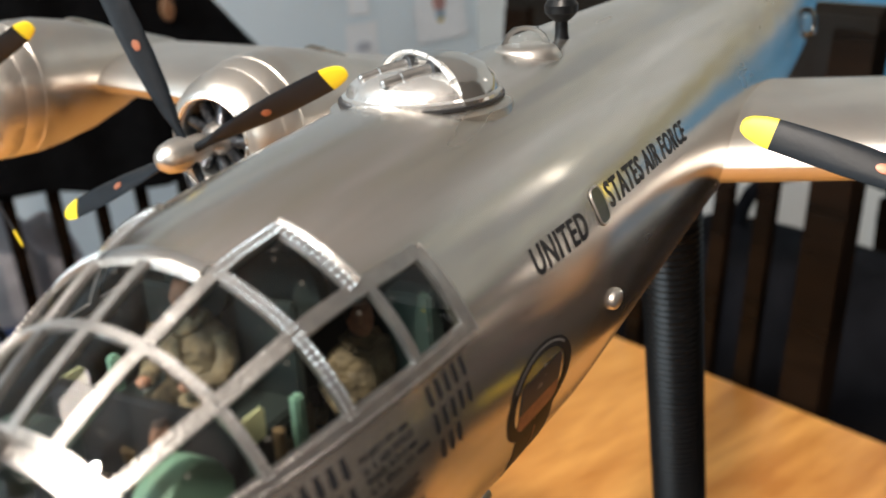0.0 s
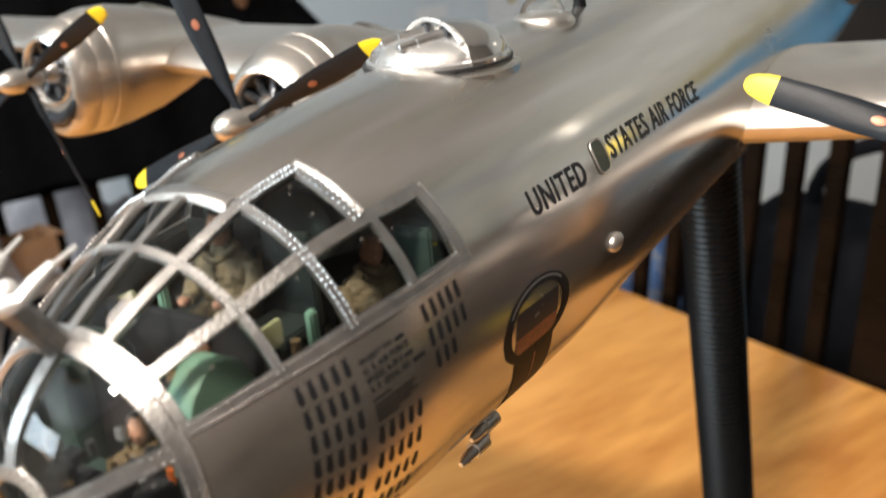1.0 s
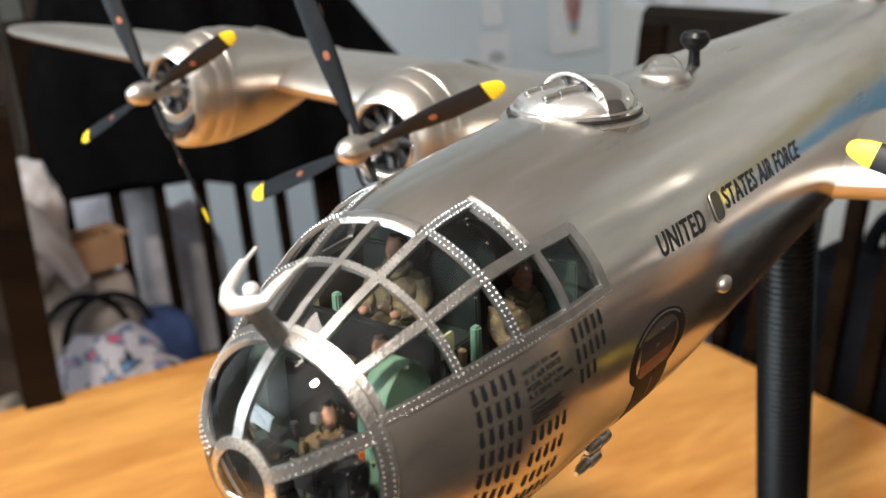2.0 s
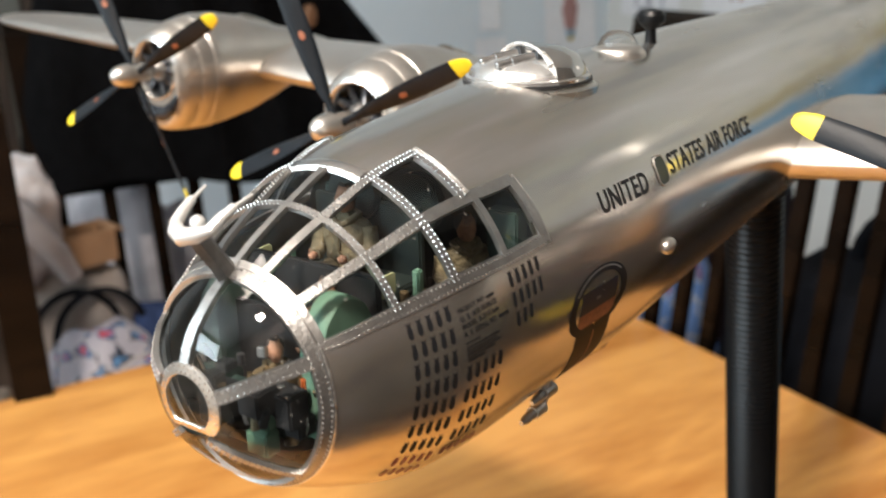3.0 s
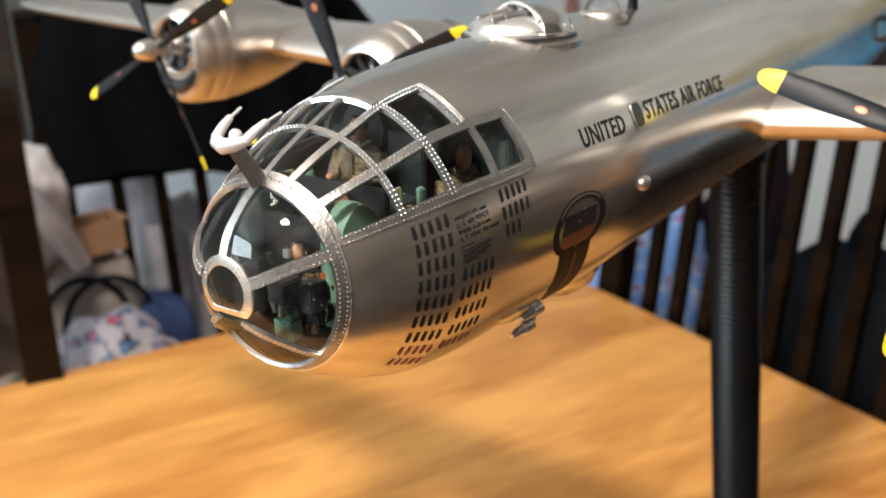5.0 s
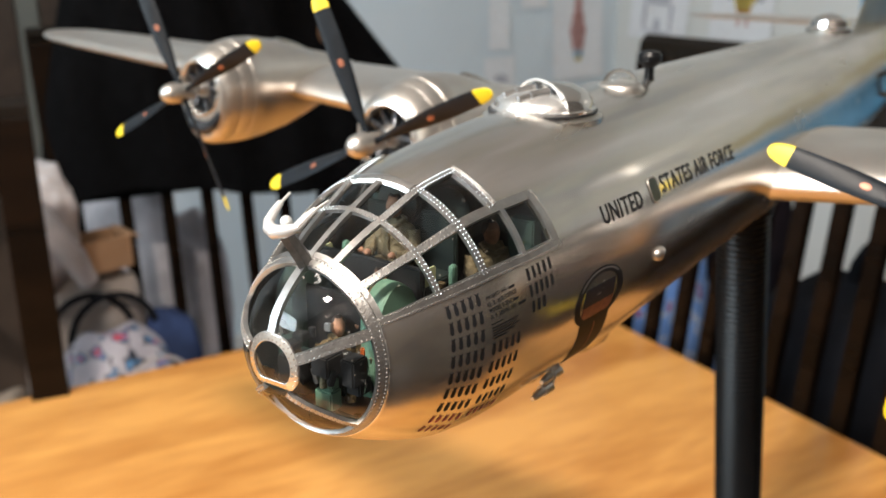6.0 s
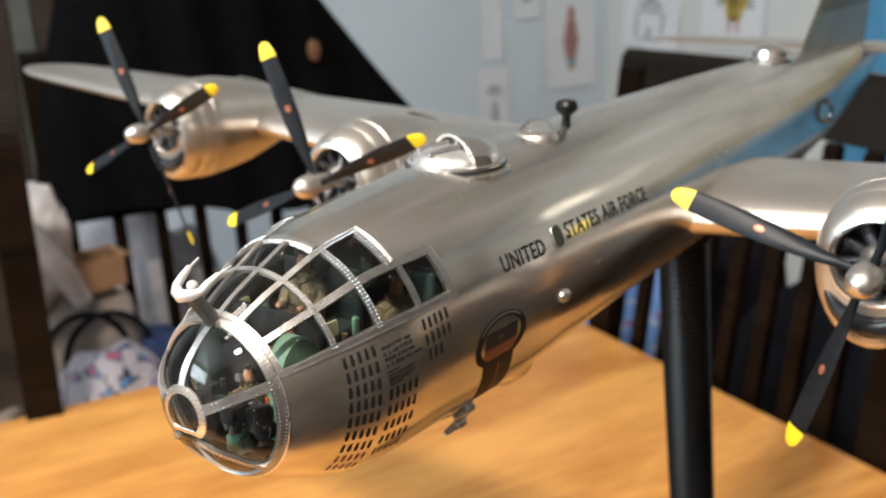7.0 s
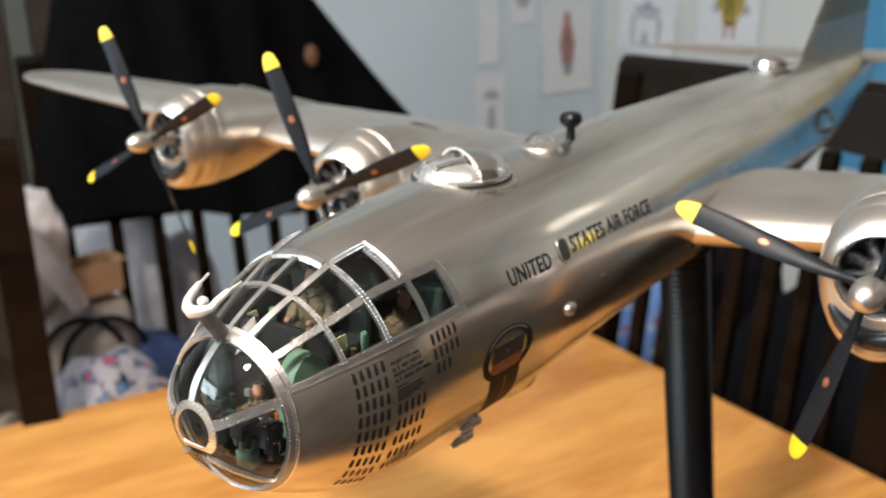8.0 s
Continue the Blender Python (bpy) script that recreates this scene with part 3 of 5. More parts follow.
def nacelle(x, z, y0):
    """An egg-shaped engine nacelle; y0: the cowling's lip."""
    bm = bmesh.new()
    outer = [egg((x, 0, z), w, t, b, y0 + dy) for dy, w, t, b in ((0, 11.9, 12.2, 21.2), (0.5, 13.2, 13.2, 22.3), (2.2, 14.9, 14.8, 23.4), (5, 16.0, 16.3, 24.1), (8.7, 16.7, 17.5, 24.5), (9.0, 16.55, 17.35, 24.35), (9.4, 16.85, 17.7, 24.65), (15.7, 17.45, 18.95, 25.0), (16.0, 17.25, 18.75, 24.8), (16.4, 17.6, 19.1, 25.1), (22.3, 18.05, 19.7, 25.3), (22.7, 17.9, 19.55, 25.1), (30, 18.0, 19.4, 24.8), (44, 17.2, 16.8, 23.0), (60, 15, 12, 19), (78, 10.5, 8, 14), (98, 2, 2, 5))]
    inner_rings = [egg((x, 0, z + 0.4), r, r, r, y0 + dy) for dy, r in ((7, 10.3), (2, 10.2), (0.5, 10.6), (-0.1, 11.2))]
    skin(bm, inner_rings + outer, caps=(False, True))
    body = part("nacelle", bm, SATIN, bomber, "silver engine nacelle with open cowling")
    bm = bmesh.new()
    skin(bm, [egg((x, 0, z + 0.4), 10.4, 10.4, 10.4, y0 + 6.5), egg((x, 0, z + 0.4), 1, 1, 1, y0 + 6.6)], caps=(False, True))
    part("firewall", bm, ENGINEBLACK, body, "black cowling interior", smooth=False)
    # chin intake: a black smile-shaped slot with a rounded bright lip
    bm = bmesh.new()
    path, widths = [], []
    for q in range(21):
        a = radians(-62 + 124 * q / 20)
        path.append(Vector((x + 13.0 * math.sin(a), y0 + 1.0, z + 0.6 - 17.3 * math.cos(a))) * MM)
        widths.append((0.25 + 3.0 * math.sin(math.pi * q / 20) ** 0.6) * MM)
    tube(bm, path, widths, 14)
    part("chin_intake", bm, ENGINEBLACK, body, "black chin air intake")
    bm = bmesh.new()
    tube(bm, [Vector((x + 11.2 * math.sin(2 * math.pi * q / 48), y0 - 0.1, z + 0.4 + 11.2 * math.cos(2 * math.pi * q / 48))) * MM for q in range(49)], 0.6 * MM, 10)
    part("cowl_lip", bm, BRIGHT, body, "rounded bright cowling lip")
    bm = bmesh.new()
    lathe(bm, Vector((x, y0 + 0.5, z + 0.4)) * MM, [(-1.5 * MM, 2.4 * MM), (0.5 * MM, 4.2 * MM), (3 * MM, 5.0 * MM), (6 * MM, 5.0 * MM)], 18)
    part("crankcase", bm, STEEL, body, "grey engine crankcase")
    for k in range(9):
        a = 2 * math.pi * k / 9 + 0.3
        bm = bmesh.new()
        dirv = Vector((math.sin(a), 0, math.cos(a)))
        c = Vector((x, y0 + 3.2, z + 0.4))
        rad = []
        pts = []
        for q in range(17):
            pts.append((c + dirv * (4.3 + 0.34 * q)) * MM)
            rad.append((1.75 if q % 2 else 1.45) * MM)
        tube(bm, pts, rad, 10)
        part("cylinder", bm, CYLINDER, body)
    # exhaust bulge on the upper side
    bm = bmesh.new()
    skin(bm, [[((x + w * math.cos(2 * math.pi * q / 14)) * MM, (y0 + dy) * MM, (z + zz + h * math.sin(2 * math.pi * q / 14)) * MM) for q in range(14)] for dy, w, zz, h in ((44, 0.4, 16.4, 0.3), (48, 2.6, 15.4, 1.8), (54, 3.2, 13.4, 2.2), (62, 2.4, 11.0, 1.8), (70, 0.4, 8.6, 0.4))])
    part("intercooler_fairing", bm, SILVER, body)
    return body


def blade_mesh():
    """One blade along +z from the hub, in metres, turned to its pitch."""
    rings = []
    prof = [(3, 2.6, 2.4, 70), (7, 2.8, 2.2, 60), (11, 4.6, 1.7, 50), (17, 6.2, 1.3, 46), (25, 7.4, 1.0, 40), (33, 7.8, 0.85, 35), (40, 7.5, 0.75, 32), (46.9, 7.0, 0.65, 30)]
    tip = [(46.9, 7.0, 0.65, 30), (49, 6.3, 0.55, 29), (51.2, 4.9, 0.45, 28), (52.3, 3.2, 0.35, 28), (52.7, 1.5, 0.2, 28)]

    def ring(r, chord, th, tw):
        chord *= 0.84
        a = radians(tw)
        out = []
        for k in range(12):
            b = 2 * math.pi * k / 12
            u, v = chord / 2 * math.cos(b), th / 2 * math.sin(b) * (1.2 if math.sin(b) < 0 else 0.8)
            out.append(((u * math.cos(a) - v * math.sin(a)) * MM, (u * math.sin(a) + v * math.cos(a)) * MM, r * MM))
        return out

    bm = bmesh.new()
    skin(bm, [ring(*p) for p in prof])
    bt = bmesh.new()
    skin(bt, [ring(*p) for p in tip])
    return mesh_of("blade", bm, BLADE), mesh_of("blade_tip", bt, YELLOW)


BLADE_ME, TIP_ME = blade_mesh()
COPPER = material("copper_badge", (0.34, 0.12, 0.065), 0.4, 0.3, 900, 0.4)
bm = bmesh.new()
tw = radians(38)
skin(bm, [[(k * 0.95 * math.cos(a) * math.cos(tw) * MM - oy * math.sin(tw) * MM * -1, (k * 0.95 * math.cos(a) * math.sin(tw) - oy * math.cos(tw)) * MM, (28 + k * 1.45 * math.sin(a)) * MM) for a in [2 * math.pi * q / 16 for q in range(16)]] for oy, k in ((0.3, 1.0), (0.72, 1.0), (0.76, 0.8))])
BADGE_ME = mesh_of("blade_badge", bm, COPPER)


def propeller(x, z, y, base, parent):
    hub = bmesh.new()
    lathe(hub, (0, 0, 0), [(-10.6 * MM, 0.2 * MM), (-10.3 * MM, 1.4 * MM), (-9.4 * MM, 2.7 * MM), (-7.6 * MM, 3.7 * MM), (-5 * MM, 4.2 * MM), (-2.5 * MM, 4.3 * MM), (-2.4 * MM, 3.4 * MM), (5 * MM, 3.4 * MM)], 20)
    p = part("propeller", hub, SATIN, parent, "four-bladed propeller with silver spinner")
    p.location = Vector((x, y, z)) * MM
    for k in range(4):
        b = new("blade", BLADE_ME)
        b.parent = p
        b.rotation_euler = (0, -radians(base + 90 * k - 90), 0)
        t = new("blade_tip", TIP_ME)
        t.parent = b
        g = new("blade_badge", BADGE_ME)
        g.parent = b
    return p


for x, z, y, base in ((-91.5, 0, 137.5, 23.8), (91.5, 0, 134.5, 74), (-206, 5.3, 155, 25.5), (206, 5.3, 155, 50)):
    n = nacelle(x, z, y + 9)
    propeller(x, z, y, base, n)

# ---- tail ----
bm = bmesh.new()
fin = []
for z, le, te, th in ((10, 396, 548, 7), (22, 402, 550, 6.5), (30, 410, 551, 6.5), (40, 423, 552, 6.2)):
    fin.append([(q[2] * MM, q[1] * MM, z * MM) for q in airfoil(0, le, te - le, th / 2, 0)])
skin(bm, fin)
fin_ob = part("tail_fin", bm, FINGREY, bomber, "tall rounded tail fin")
bm = bmesh.new()
skin(bm, [[(q[2] * MM, q[1] * MM, z * MM) for q in airfoil(0, le, te - le, th / 2, 0)] for z, le, te, th in ((40, 423, 552, 6.2), (62, 452, 553, 6), (88, 486, 552, 5), (106, 512, 546, 4), (114, 530, 540, 2.5))])
part("fin_upper_panel", bm, OLIVE, fin_ob, "olive grey upper part of the fin")
for s in (1, -1):
    bm = bmesh.new()
    rings = []
    for x in (2, 30, 60, 90, 115, 130, 136):
        f = x / 136
        le, chord, th = 500 + 24 * f, 62 - 28 * f, 8.5 - 3.0 * f
        if x > 110:
            k = math.sqrt(max(0.03, 1 - ((x - 110) / 27) ** 2))
            le, chord, th = le + chord * (1 - k) * 0.4, chord * k, th * k
        rings.append([tuple(c * MM for c in p) for p in airfoil(s * x, le, chord, th / 2, 14.2)])
    skin(bm, rings)
    part("tailplane", bm, SATIN, bomber)

# ---- upper turret, domes, aerial ----
DOME = [(0, 12.6), (3.6, 12.6), (3.9, 12.0), (5.6, 11.5), (7.4, 9.8), (8.7, 7.0), (9.3, 3.4), (9.45, 0.1)]


def half_dome(a0, a1, k, low=1.0):
    """A slice of the turret dome between two angles, closed across."""
    bm = bmesh.new()
    n = 24
    rings = []
    for h, r in DOME:
        rings.append([(k * r * math.cos(radians(a0 + (a1 - a0) * i / n)) * MM, (91.5 + k * r * math.sin(radians(a0 + (a1 - a0) * i / n))) * MM, (24 + (h if h < 3.8 else 3.8 + (h - 3.8) * low)) * MM) for i in range(n + 1)])
    skin(bm, rings)
    return bm


DOMEMETAL = material("polished_silver_lacquer", (0.62, 0.60, 0.57), 0.13, 0.95, 90, 0.08, 0.04, 900)
FWD, ASIDE = Vector((-0.5, -0.866, 0)), Vector((0.866, -0.5, 0))      # where the turret's guns point, and across them
turret = part("upper_turret", half_dome(-32, 152, 1.0), DOMEMETAL, bomber, "smooth rear half of the gun turret dome")
part("gun_bay", half_dome(152, 328, 0.97, 0.66), material("satin_bright_metal", (0.92, 0.91, 0.89), 0.24, 0.9, 200, 0.1, 0.2, 700), turret, "polished open front of the turret")
for k in range(6):
    bm = bmesh.new()
    pts = []
    for i in range(5):
        a = radians(32 + 19.6 * k + 17.6 * i / 4)
        pts.append((Vector((0, 91.5, 27.0)) + FWD * 0.6 + ASIDE * 11.3 * math.cos(a) + Vector((0, 0, 6.5 * math.sin(a)))) * MM)
    tube(bm, pts, 0.36 * MM, 8)
    part("aperture_rim", bm, HORN, turret, "bright rim segment of the turret opening")
bm = bmesh.new()
lathe(bm, Vector((0, 91.5, 26.5)) * MM, [(0, 12.9 * MM), (0.5 * MM, 12.9 * MM)], 40, "z")
part("turret_seam", bm, BLACK, turret, "dark seam round the turret")
bm = bmesh.new()
lathe(bm, Vector((3.3, 126.5, 24)) * MM, [(0, 6.6 * MM), (3.4 * MM, 6.4 * MM), (4.6 * MM, 5.6 * MM), (5.0 * MM, 5.0 * MM)], 28, "z")
dome_base = part("astrodome", bm, SATIN, bomber, "clear observation bubble on a silver base")
bm = bmesh.new()
lathe(bm, Vector((3.3, 126.5, 28)) * MM, [(0, 4.5 * MM), (1.6 * MM, 4.35 * MM), (3.0 * MM, 3.7 * MM), (4.2 * MM, 2.3 * MM), (4.6 * MM, 0.1 * MM)], 28, "z")
bmesh.ops.delete(bm, geom=[f for f in bm.faces if len(f.verts) > 4 and abs(f.normal.z) > 0.9], context="FACES_ONLY")
part("bubble", bm, glass_material("clear_bubble", (0.98, 0.98, 0.97), 0.03, ior=1.28), dome_base).visible_shadow = False
bm = bmesh.new()
lathe(bm, Vector((4.6, 142, 26)) * MM, [(0, 1.7 * MM), (3.0 * MM, 1.3 * MM), (5.2 * MM, 1.25 * MM), (6.0 * MM, 2.3 * MM), (7.0 * MM, 3.2 * MM), (8.4 * MM, 3.3 * MM), (9.5 * MM, 2.6 * MM), (10.0 * MM, 0.2 * MM)], 20, "z")
part("aerial_knob", bm, TUBE, bomber, "black mushroom-shaped aerial")
bm = bmesh.new()
lathe(bm, Vector((0, 352, 20)) * MM, [(0, 10.4 * MM), (5.5 * MM, 10.0 * MM), (6.2 * MM, 8.8 * MM), (9.0 * MM, 8.0 * MM), (10.8 * MM, 5.6 * MM), (11.8 * MM, 2.8 * MM), (12.1 * MM, 0.1 * MM)], 24, "z")
part("rear_dome", bm, CHROME, bomber)


# ---- writing and markings on the skin ----
def lay(bm, y0, deg0, width, height, out=0.07, slope=0.0):
    """Bend a flat mesh (x along, y up) on to the skin; y0, deg0: its lower left corner on the left side."""
    for v in bm.verts:
        y = y0 + v.co.x
        d = deg0 + slope * v.co.x - math.degrees(v.co.y / (R_AT(y) + out))
        v.co = on(y, d, out + v.co.z)


def text_part(name, words, y0, deg0, length, height, mat=DECAL, label="", slope=0.0, bold=0.012):
    cu = bpy.data.curves.new("lettering", "FONT")
    cu.body = words
    cu.resolution_u = 3
    cu.offset = bold
    cu.space_character = 1.12
    tmp = bpy.data.objects.new("lettering", cu)
    me = bpy.data.meshes.new_from_object(tmp)
    bm = bmesh.new()
    bm.from_mesh(me)
    bpy.data.objects.remove(tmp)
    bpy.data.meshes.remove(me)
    bpy.data.curves.remove(cu)
    xs, ys = [v.co.x for v in bm.verts], [v.co.y for v in bm.verts]
    kx, ky, mx, my = length / (max(xs) - min(xs)), height / (max(ys) - min(ys)), min(xs), min(ys)
    for v in bm.verts:
        v.co = Vector(((v.co.x - mx) * kx, (v.co.y - my) * ky, 0))
    bmesh.ops.triangulate(bm, faces=bm.faces)
    for _ in range(3):
        long = [e for e in bm.edges if e.calc_length() > 1.2]
        if long:
            bmesh.ops.subdivide_edges(bm, edges=long, cuts=1)
            bmesh.ops.triangulate(bm, faces=bm.faces)
    lay(bm, y0, deg0, length, height, slope=slope)
    return part(name, bm, mat, bomber, label, smooth=False)


text_part("lettering", "UNITED", 71.6, 70.4, 17.1, 4.1, label="black stencil lettering", slope=0.03, bold=0.018)
text_part("lettering", "STATES AIR FORCE", 99.4, 69.6, 47.8, 4.3, label="black stencil lettering", slope=0.05, bold=0.018)


def flat_poly(pts, nx=1):
    bm = bmesh.new()
    bm.faces.new([bm.verts.new((x, y, 0)) for x, y in pts])
    bmesh.ops.triangulate(bm, faces=bm.faces)
    return bm


def bar(y, deg, w, h, mat=DECAL, name="printed_bar"):
    bm = bmesh.new()
    n = max(1, int(w / 1.2))
    for i in range(n):
        a, b = w * i / n, w * (i + 1) / n
        bm.faces.new([bm.verts.new(p) for p in ((a, 0, 0), (b, 0, 0), (b, h, 0), (a, h, 0))])
    lay(bm, y, deg, w, h)
    return part(name, bm, mat, bomber, smooth=False)


def bomb_mark(y, deg, mat):
    """A small falling-bomb silhouette, nose down."""
    k = 0.84
    pts = [(0, 0), (0.34, 0.2), (0.46, 0.6), (0.46, 1.75), (0.34, 2.1), (0.26, 2.35), (0.5, 2.75), (0.42, 2.95), (0, 2.6), (-0.42, 2.95), (-0.5, 2.75), (-0.26, 2.35), (-0.34, 2.1), (-0.46, 1.75), (-0.46, 0.6), (-0.34, 0.2)]
    bm = flat_poly([(x * k * 0.98, z * k) for x, z in pts])
    lay(bm, y, deg, 1, 3)
    return part("bomb_mark", bm, mat, bomber, smooth=False)


REDDECAL = material("decal_dark_red", (0.30, 0.030, 0.065), 0.45)
for r in range(9):
    for c in range(5):
        bomb_mark(22.6 + 1.54 * c, 75.2 + 7.5 * r + 0.09 * r * r, REDDECAL if r > 6 else DECAL)
for r in range(5):
    for c in range(5):
        bomb_mark(31.5 + 1.7 * c, 98.2 + 7.9 * r + 0.1 * r * r, REDDECAL if r > 3 else DECAL)
for r, count in enumerate((5, 5, 3)):
    for c in range(count):
        bomb_mark(42.4 + 1.8 * c + (0.4 if r == 2 else 0), 75.6 + 6.65 * r, DECAL)
for k, (words, length) in enumerate((("PROJECT NO.", 5.4), ("U. S. AIR FORCE", 7.6), ("MODEL B-29-A", 6.0), ("A. F. SERIAL NO.", 7.0))):
    text_part("lettering", words, 30.5 + 0.1 * k, 74.6 + 2.65 * k, length, 0.85, label="tiny black stencil lettering", bold=0.02)
bar(36.3, 74.4, 1.6, 0.45), bar(37.0, 79.7, 1.4, 0.45), bar(38.2, 82.3, 2.2, 0.45)
bar(30.8, 85.0, 3.0, 0.18)
for k, w in enumerate((7.0, 6.4, 7.2, 5.8, 3.6)):
    bar(30.9 + 0.05 * k, 86.6 + 1.15 * k, w, 0.2)


# ---- round emblem with its ribbon ----
NAVYDECAL = material("decal_navy", (0.010, 0.011, 0.022), 0.45)
RIBBON = material("decal_dark_ribbon", (0.026, 0.016, 0.012), 0.5, 0.0, 500, 0.3, spec=0.15)
GREYDECAL = material("decal_grey", (0.22, 0.22, 0.22), 0.45, 0.3)


def ring_decal(y, deg, r0, r1, mat, sy=1.0, sz=1.0, a0=0.0, a1=360.0, n=48, name="emblem_ring", out=0.09):
    bm = bmesh.new()
    va = [[bm.verts.new((r * sy * math.cos(radians(a0 + (a1 - a0) * i / n)), r * sz * math.sin(radians(a0 + (a1 - a0) * i / n)), 0)) for i in range(n + 1)] for r in (r0, r1)]
    for i in range(n):
        bm.faces.new((va[0][i], va[0][i + 1], va[1][i + 1], va[1][i]))
    lay(bm, y, deg, 1, 1, out=out)
    return part(name, bm, mat, bomber, smooth=False)


EY0, ED0 = 68.4, 98.8
ring_decal(EY0, ED0, 6.9, 8.7, DECAL, 1.1, 0.74)
ring_decal(EY0, ED0, 7.8, 8.2, GREYDECAL, 1.1, 0.74, 40, 150, out=0.12)
bm = bmesh.new()
for i in range(8):
    for j in range(4):
        a, b, c, d = -6.0 + 1.5 * i, -4.5 + 1.5 * i, -1.2 + 1.0 * j, -0.2 + 1.0 * j
        bm.faces.new([bm.verts.new(p) for p in ((a, c, 0), (b, c, 0), (b, d, 0), (a, d, 0))])
lay(bm, EY0, ED0, 1, 1)
part("emblem_field", bm, NAVYDECAL, bomber, "dark navy field of the emblem", smooth=False)
bar(EY0 - 1.2, ED0 - 1, 1.4, 0.5, GREYDECAL), bar(EY0 + 0.8, ED0 - 3, 0.5, 1.6, GREYDECAL)
for s in (-1, 1):
    bm = bmesh.new()
    for j in range(24):
        z0, z1 = -4.3 - 0.95 * j, -5.25 - 0.95 * j
        q0, q1 = [(0.2 * s, 5.7 * s) for i in (j, j + 1)]
        h0, h1 = 0.34 * j, 0.34 * (j + 1)
        bm.faces.new([bm.verts.new(p) for p in ((q0[0] + h0, z0, 0), (q0[1] + h0, z0, 0), (q1[1] + h1, z1, 0), (q1[0] + h1, z1, 0))])
    lay(bm, EY0, ED0, 1, 1)
    part("emblem_ribbon", bm, RIBBON, bomber, "dark ribbon hanging from the emblem", smooth=False)
bm = bmesh.new()
for j in range(20):
    z0, h = -6.2 - 0.95 * j, 0.34 * (j + 2)
    bm.faces.new([bm.verts.new(p) for p in ((h - 0.1, z0, 0), (h + 0.35, z0, 0), (h + 0.69, z0 - 0.95, 0), (h + 0.24, z0 - 0.95, 0))])
lay(bm, EY0, ED0, 1, 1, out=0.12)
part("ribbon_stripe", bm, COPPER, bomber, "thin copper stripe along the ribbon", smooth=False)
bm = bmesh.new()
for i in range(8):
    for j in range(3):
        a, b, c, d = -6.0 + 1.5 * i, -4.5 + 1.5 * i, -4.2 + 1.0 * j, -3.2 + 1.0 * j
        k = 1.0 if j else 0.9
        bm.faces.new([bm.verts.new(p) for p in ((a * k, c, 0), (b * k, c, 0), (b, d, 0), (a, d, 0))])
lay(bm, EY0, ED0, 1, 1)
part("emblem_base", bm, COPPER, bomber, "copper-coloured lower part of the emblem", smooth=False)

# ---- small things on the skin ----
OVALGLASS = material("dark_green_window", (0.012, 0.018, 0.016), 0.35)
bm = bmesh.new()
pts = []
for k in range(28):
    a = 2 * math.pi * k / 28
    pts.append((math.copysign(abs(math.cos(a)) ** 0.55, math.cos(a)) * 2.1, math.copysign(abs(math.sin(a)) ** 0.55, math.sin(a)) * 2.7))
bmr = bmesh.new()
vin = [bmr.verts.new((x, y, 0.15)) for x, y in pts]
vmid = [bmr.verts.new((x * 1.10, y * 1.07, 0.25)) for x, y in pts]
vout = [bmr.verts.new((x * 1.2, y * 1.14, 0.0)) for x, y in pts]
for k in range(28):
    j = (k + 1) % 28
    bmr.faces.new((vin[k], vin[j], vmid[j], vmid[k])), bmr.faces.new((vmid[k], vmid[j], vout[j], vout[k]))
lay(bmr, 95.3, 66.0, 1, 1)
w = part("side_window", bmr, SATIN, bomber, "small rounded side window with raised rim")
bm = flat_poly(pts)
lay(bm, 95.3, 66.0, 1, 1, out=0.2)
part("window_pane", bm, OVALGLASS, w, smooth=False)


def bump(name, y, deg, r, h, mat, label="", stretch=1.0):
    bm = bmesh.new()
    rings = [[(rr * stretch * math.cos(2 * math.pi * k / 16), rr * math.sin(2 * math.pi * k / 16), hh) for k in range(16)] for rr, hh in ((r, -0.4), (r * 0.96, h * 0.3), (r * 0.8, h * 0.7), (r * 0.45, h * 0.95), (r * 0.02, h))]
    skin(bm, rings)
    lay(bm, y, deg, 1, 1)
    return part(name, bm, mat, bomber, label)


bump("outlet_fairing", 94.5, 94.5, 1.6, 1.1, SATIN, "small silver teardrop fairing", 1.5)
bump("side_blister", 352, 82, 6.0, 4.0, GLASS, "clear round gunner's blister")
bump("side_blister", 352, -82, 6.0, 4.0, GLASS, "clear round gunner's blister")
GUNMETAL = material("light_gun_metal", (0.68, 0.67, 0.65), 0.3, 0.9, 500, 0.2)
# belly fairing and the lower guns
bm = bmesh.new()
lathe(bm, Vector((0, 108, -26)) * MM, [(0, 13 * MM), (-6 * MM, 12.6 * MM), (-10 * MM, 11 * MM), (-13 * MM, 7.5 * MM), (-14.2 * MM, 0.2 * MM)], 28, "z")
part("belly_dome", bm, SILVER, bomber, "silver dome under the belly")
bm = bmesh.new()
lathe(bm, Vector((0, 72, -26)) * MM, [(0, 14.5 * MM), (-3 * MM, 14.2 * MM), (-6 * MM, 12 * MM), (-7.5 * MM, 7 * MM), (-8 * MM, 0.2 * MM)], 28, "z")
low = part("lower_turret", bm, SILVER, bomber, "low silver gun turret under the nose")
bm = bmesh.new()
tube(bm, [Vector(p) * MM for p in ((13.0, 70.5, -22.5), (15.8, 69.6, -25.0), (17.2, 69.0, -27.4))], [2.4 * MM, 2.1 * MM, 1.4 * MM], 12)
part("gun_mount", bm, SATIN, low, "rounded silver gun mount")
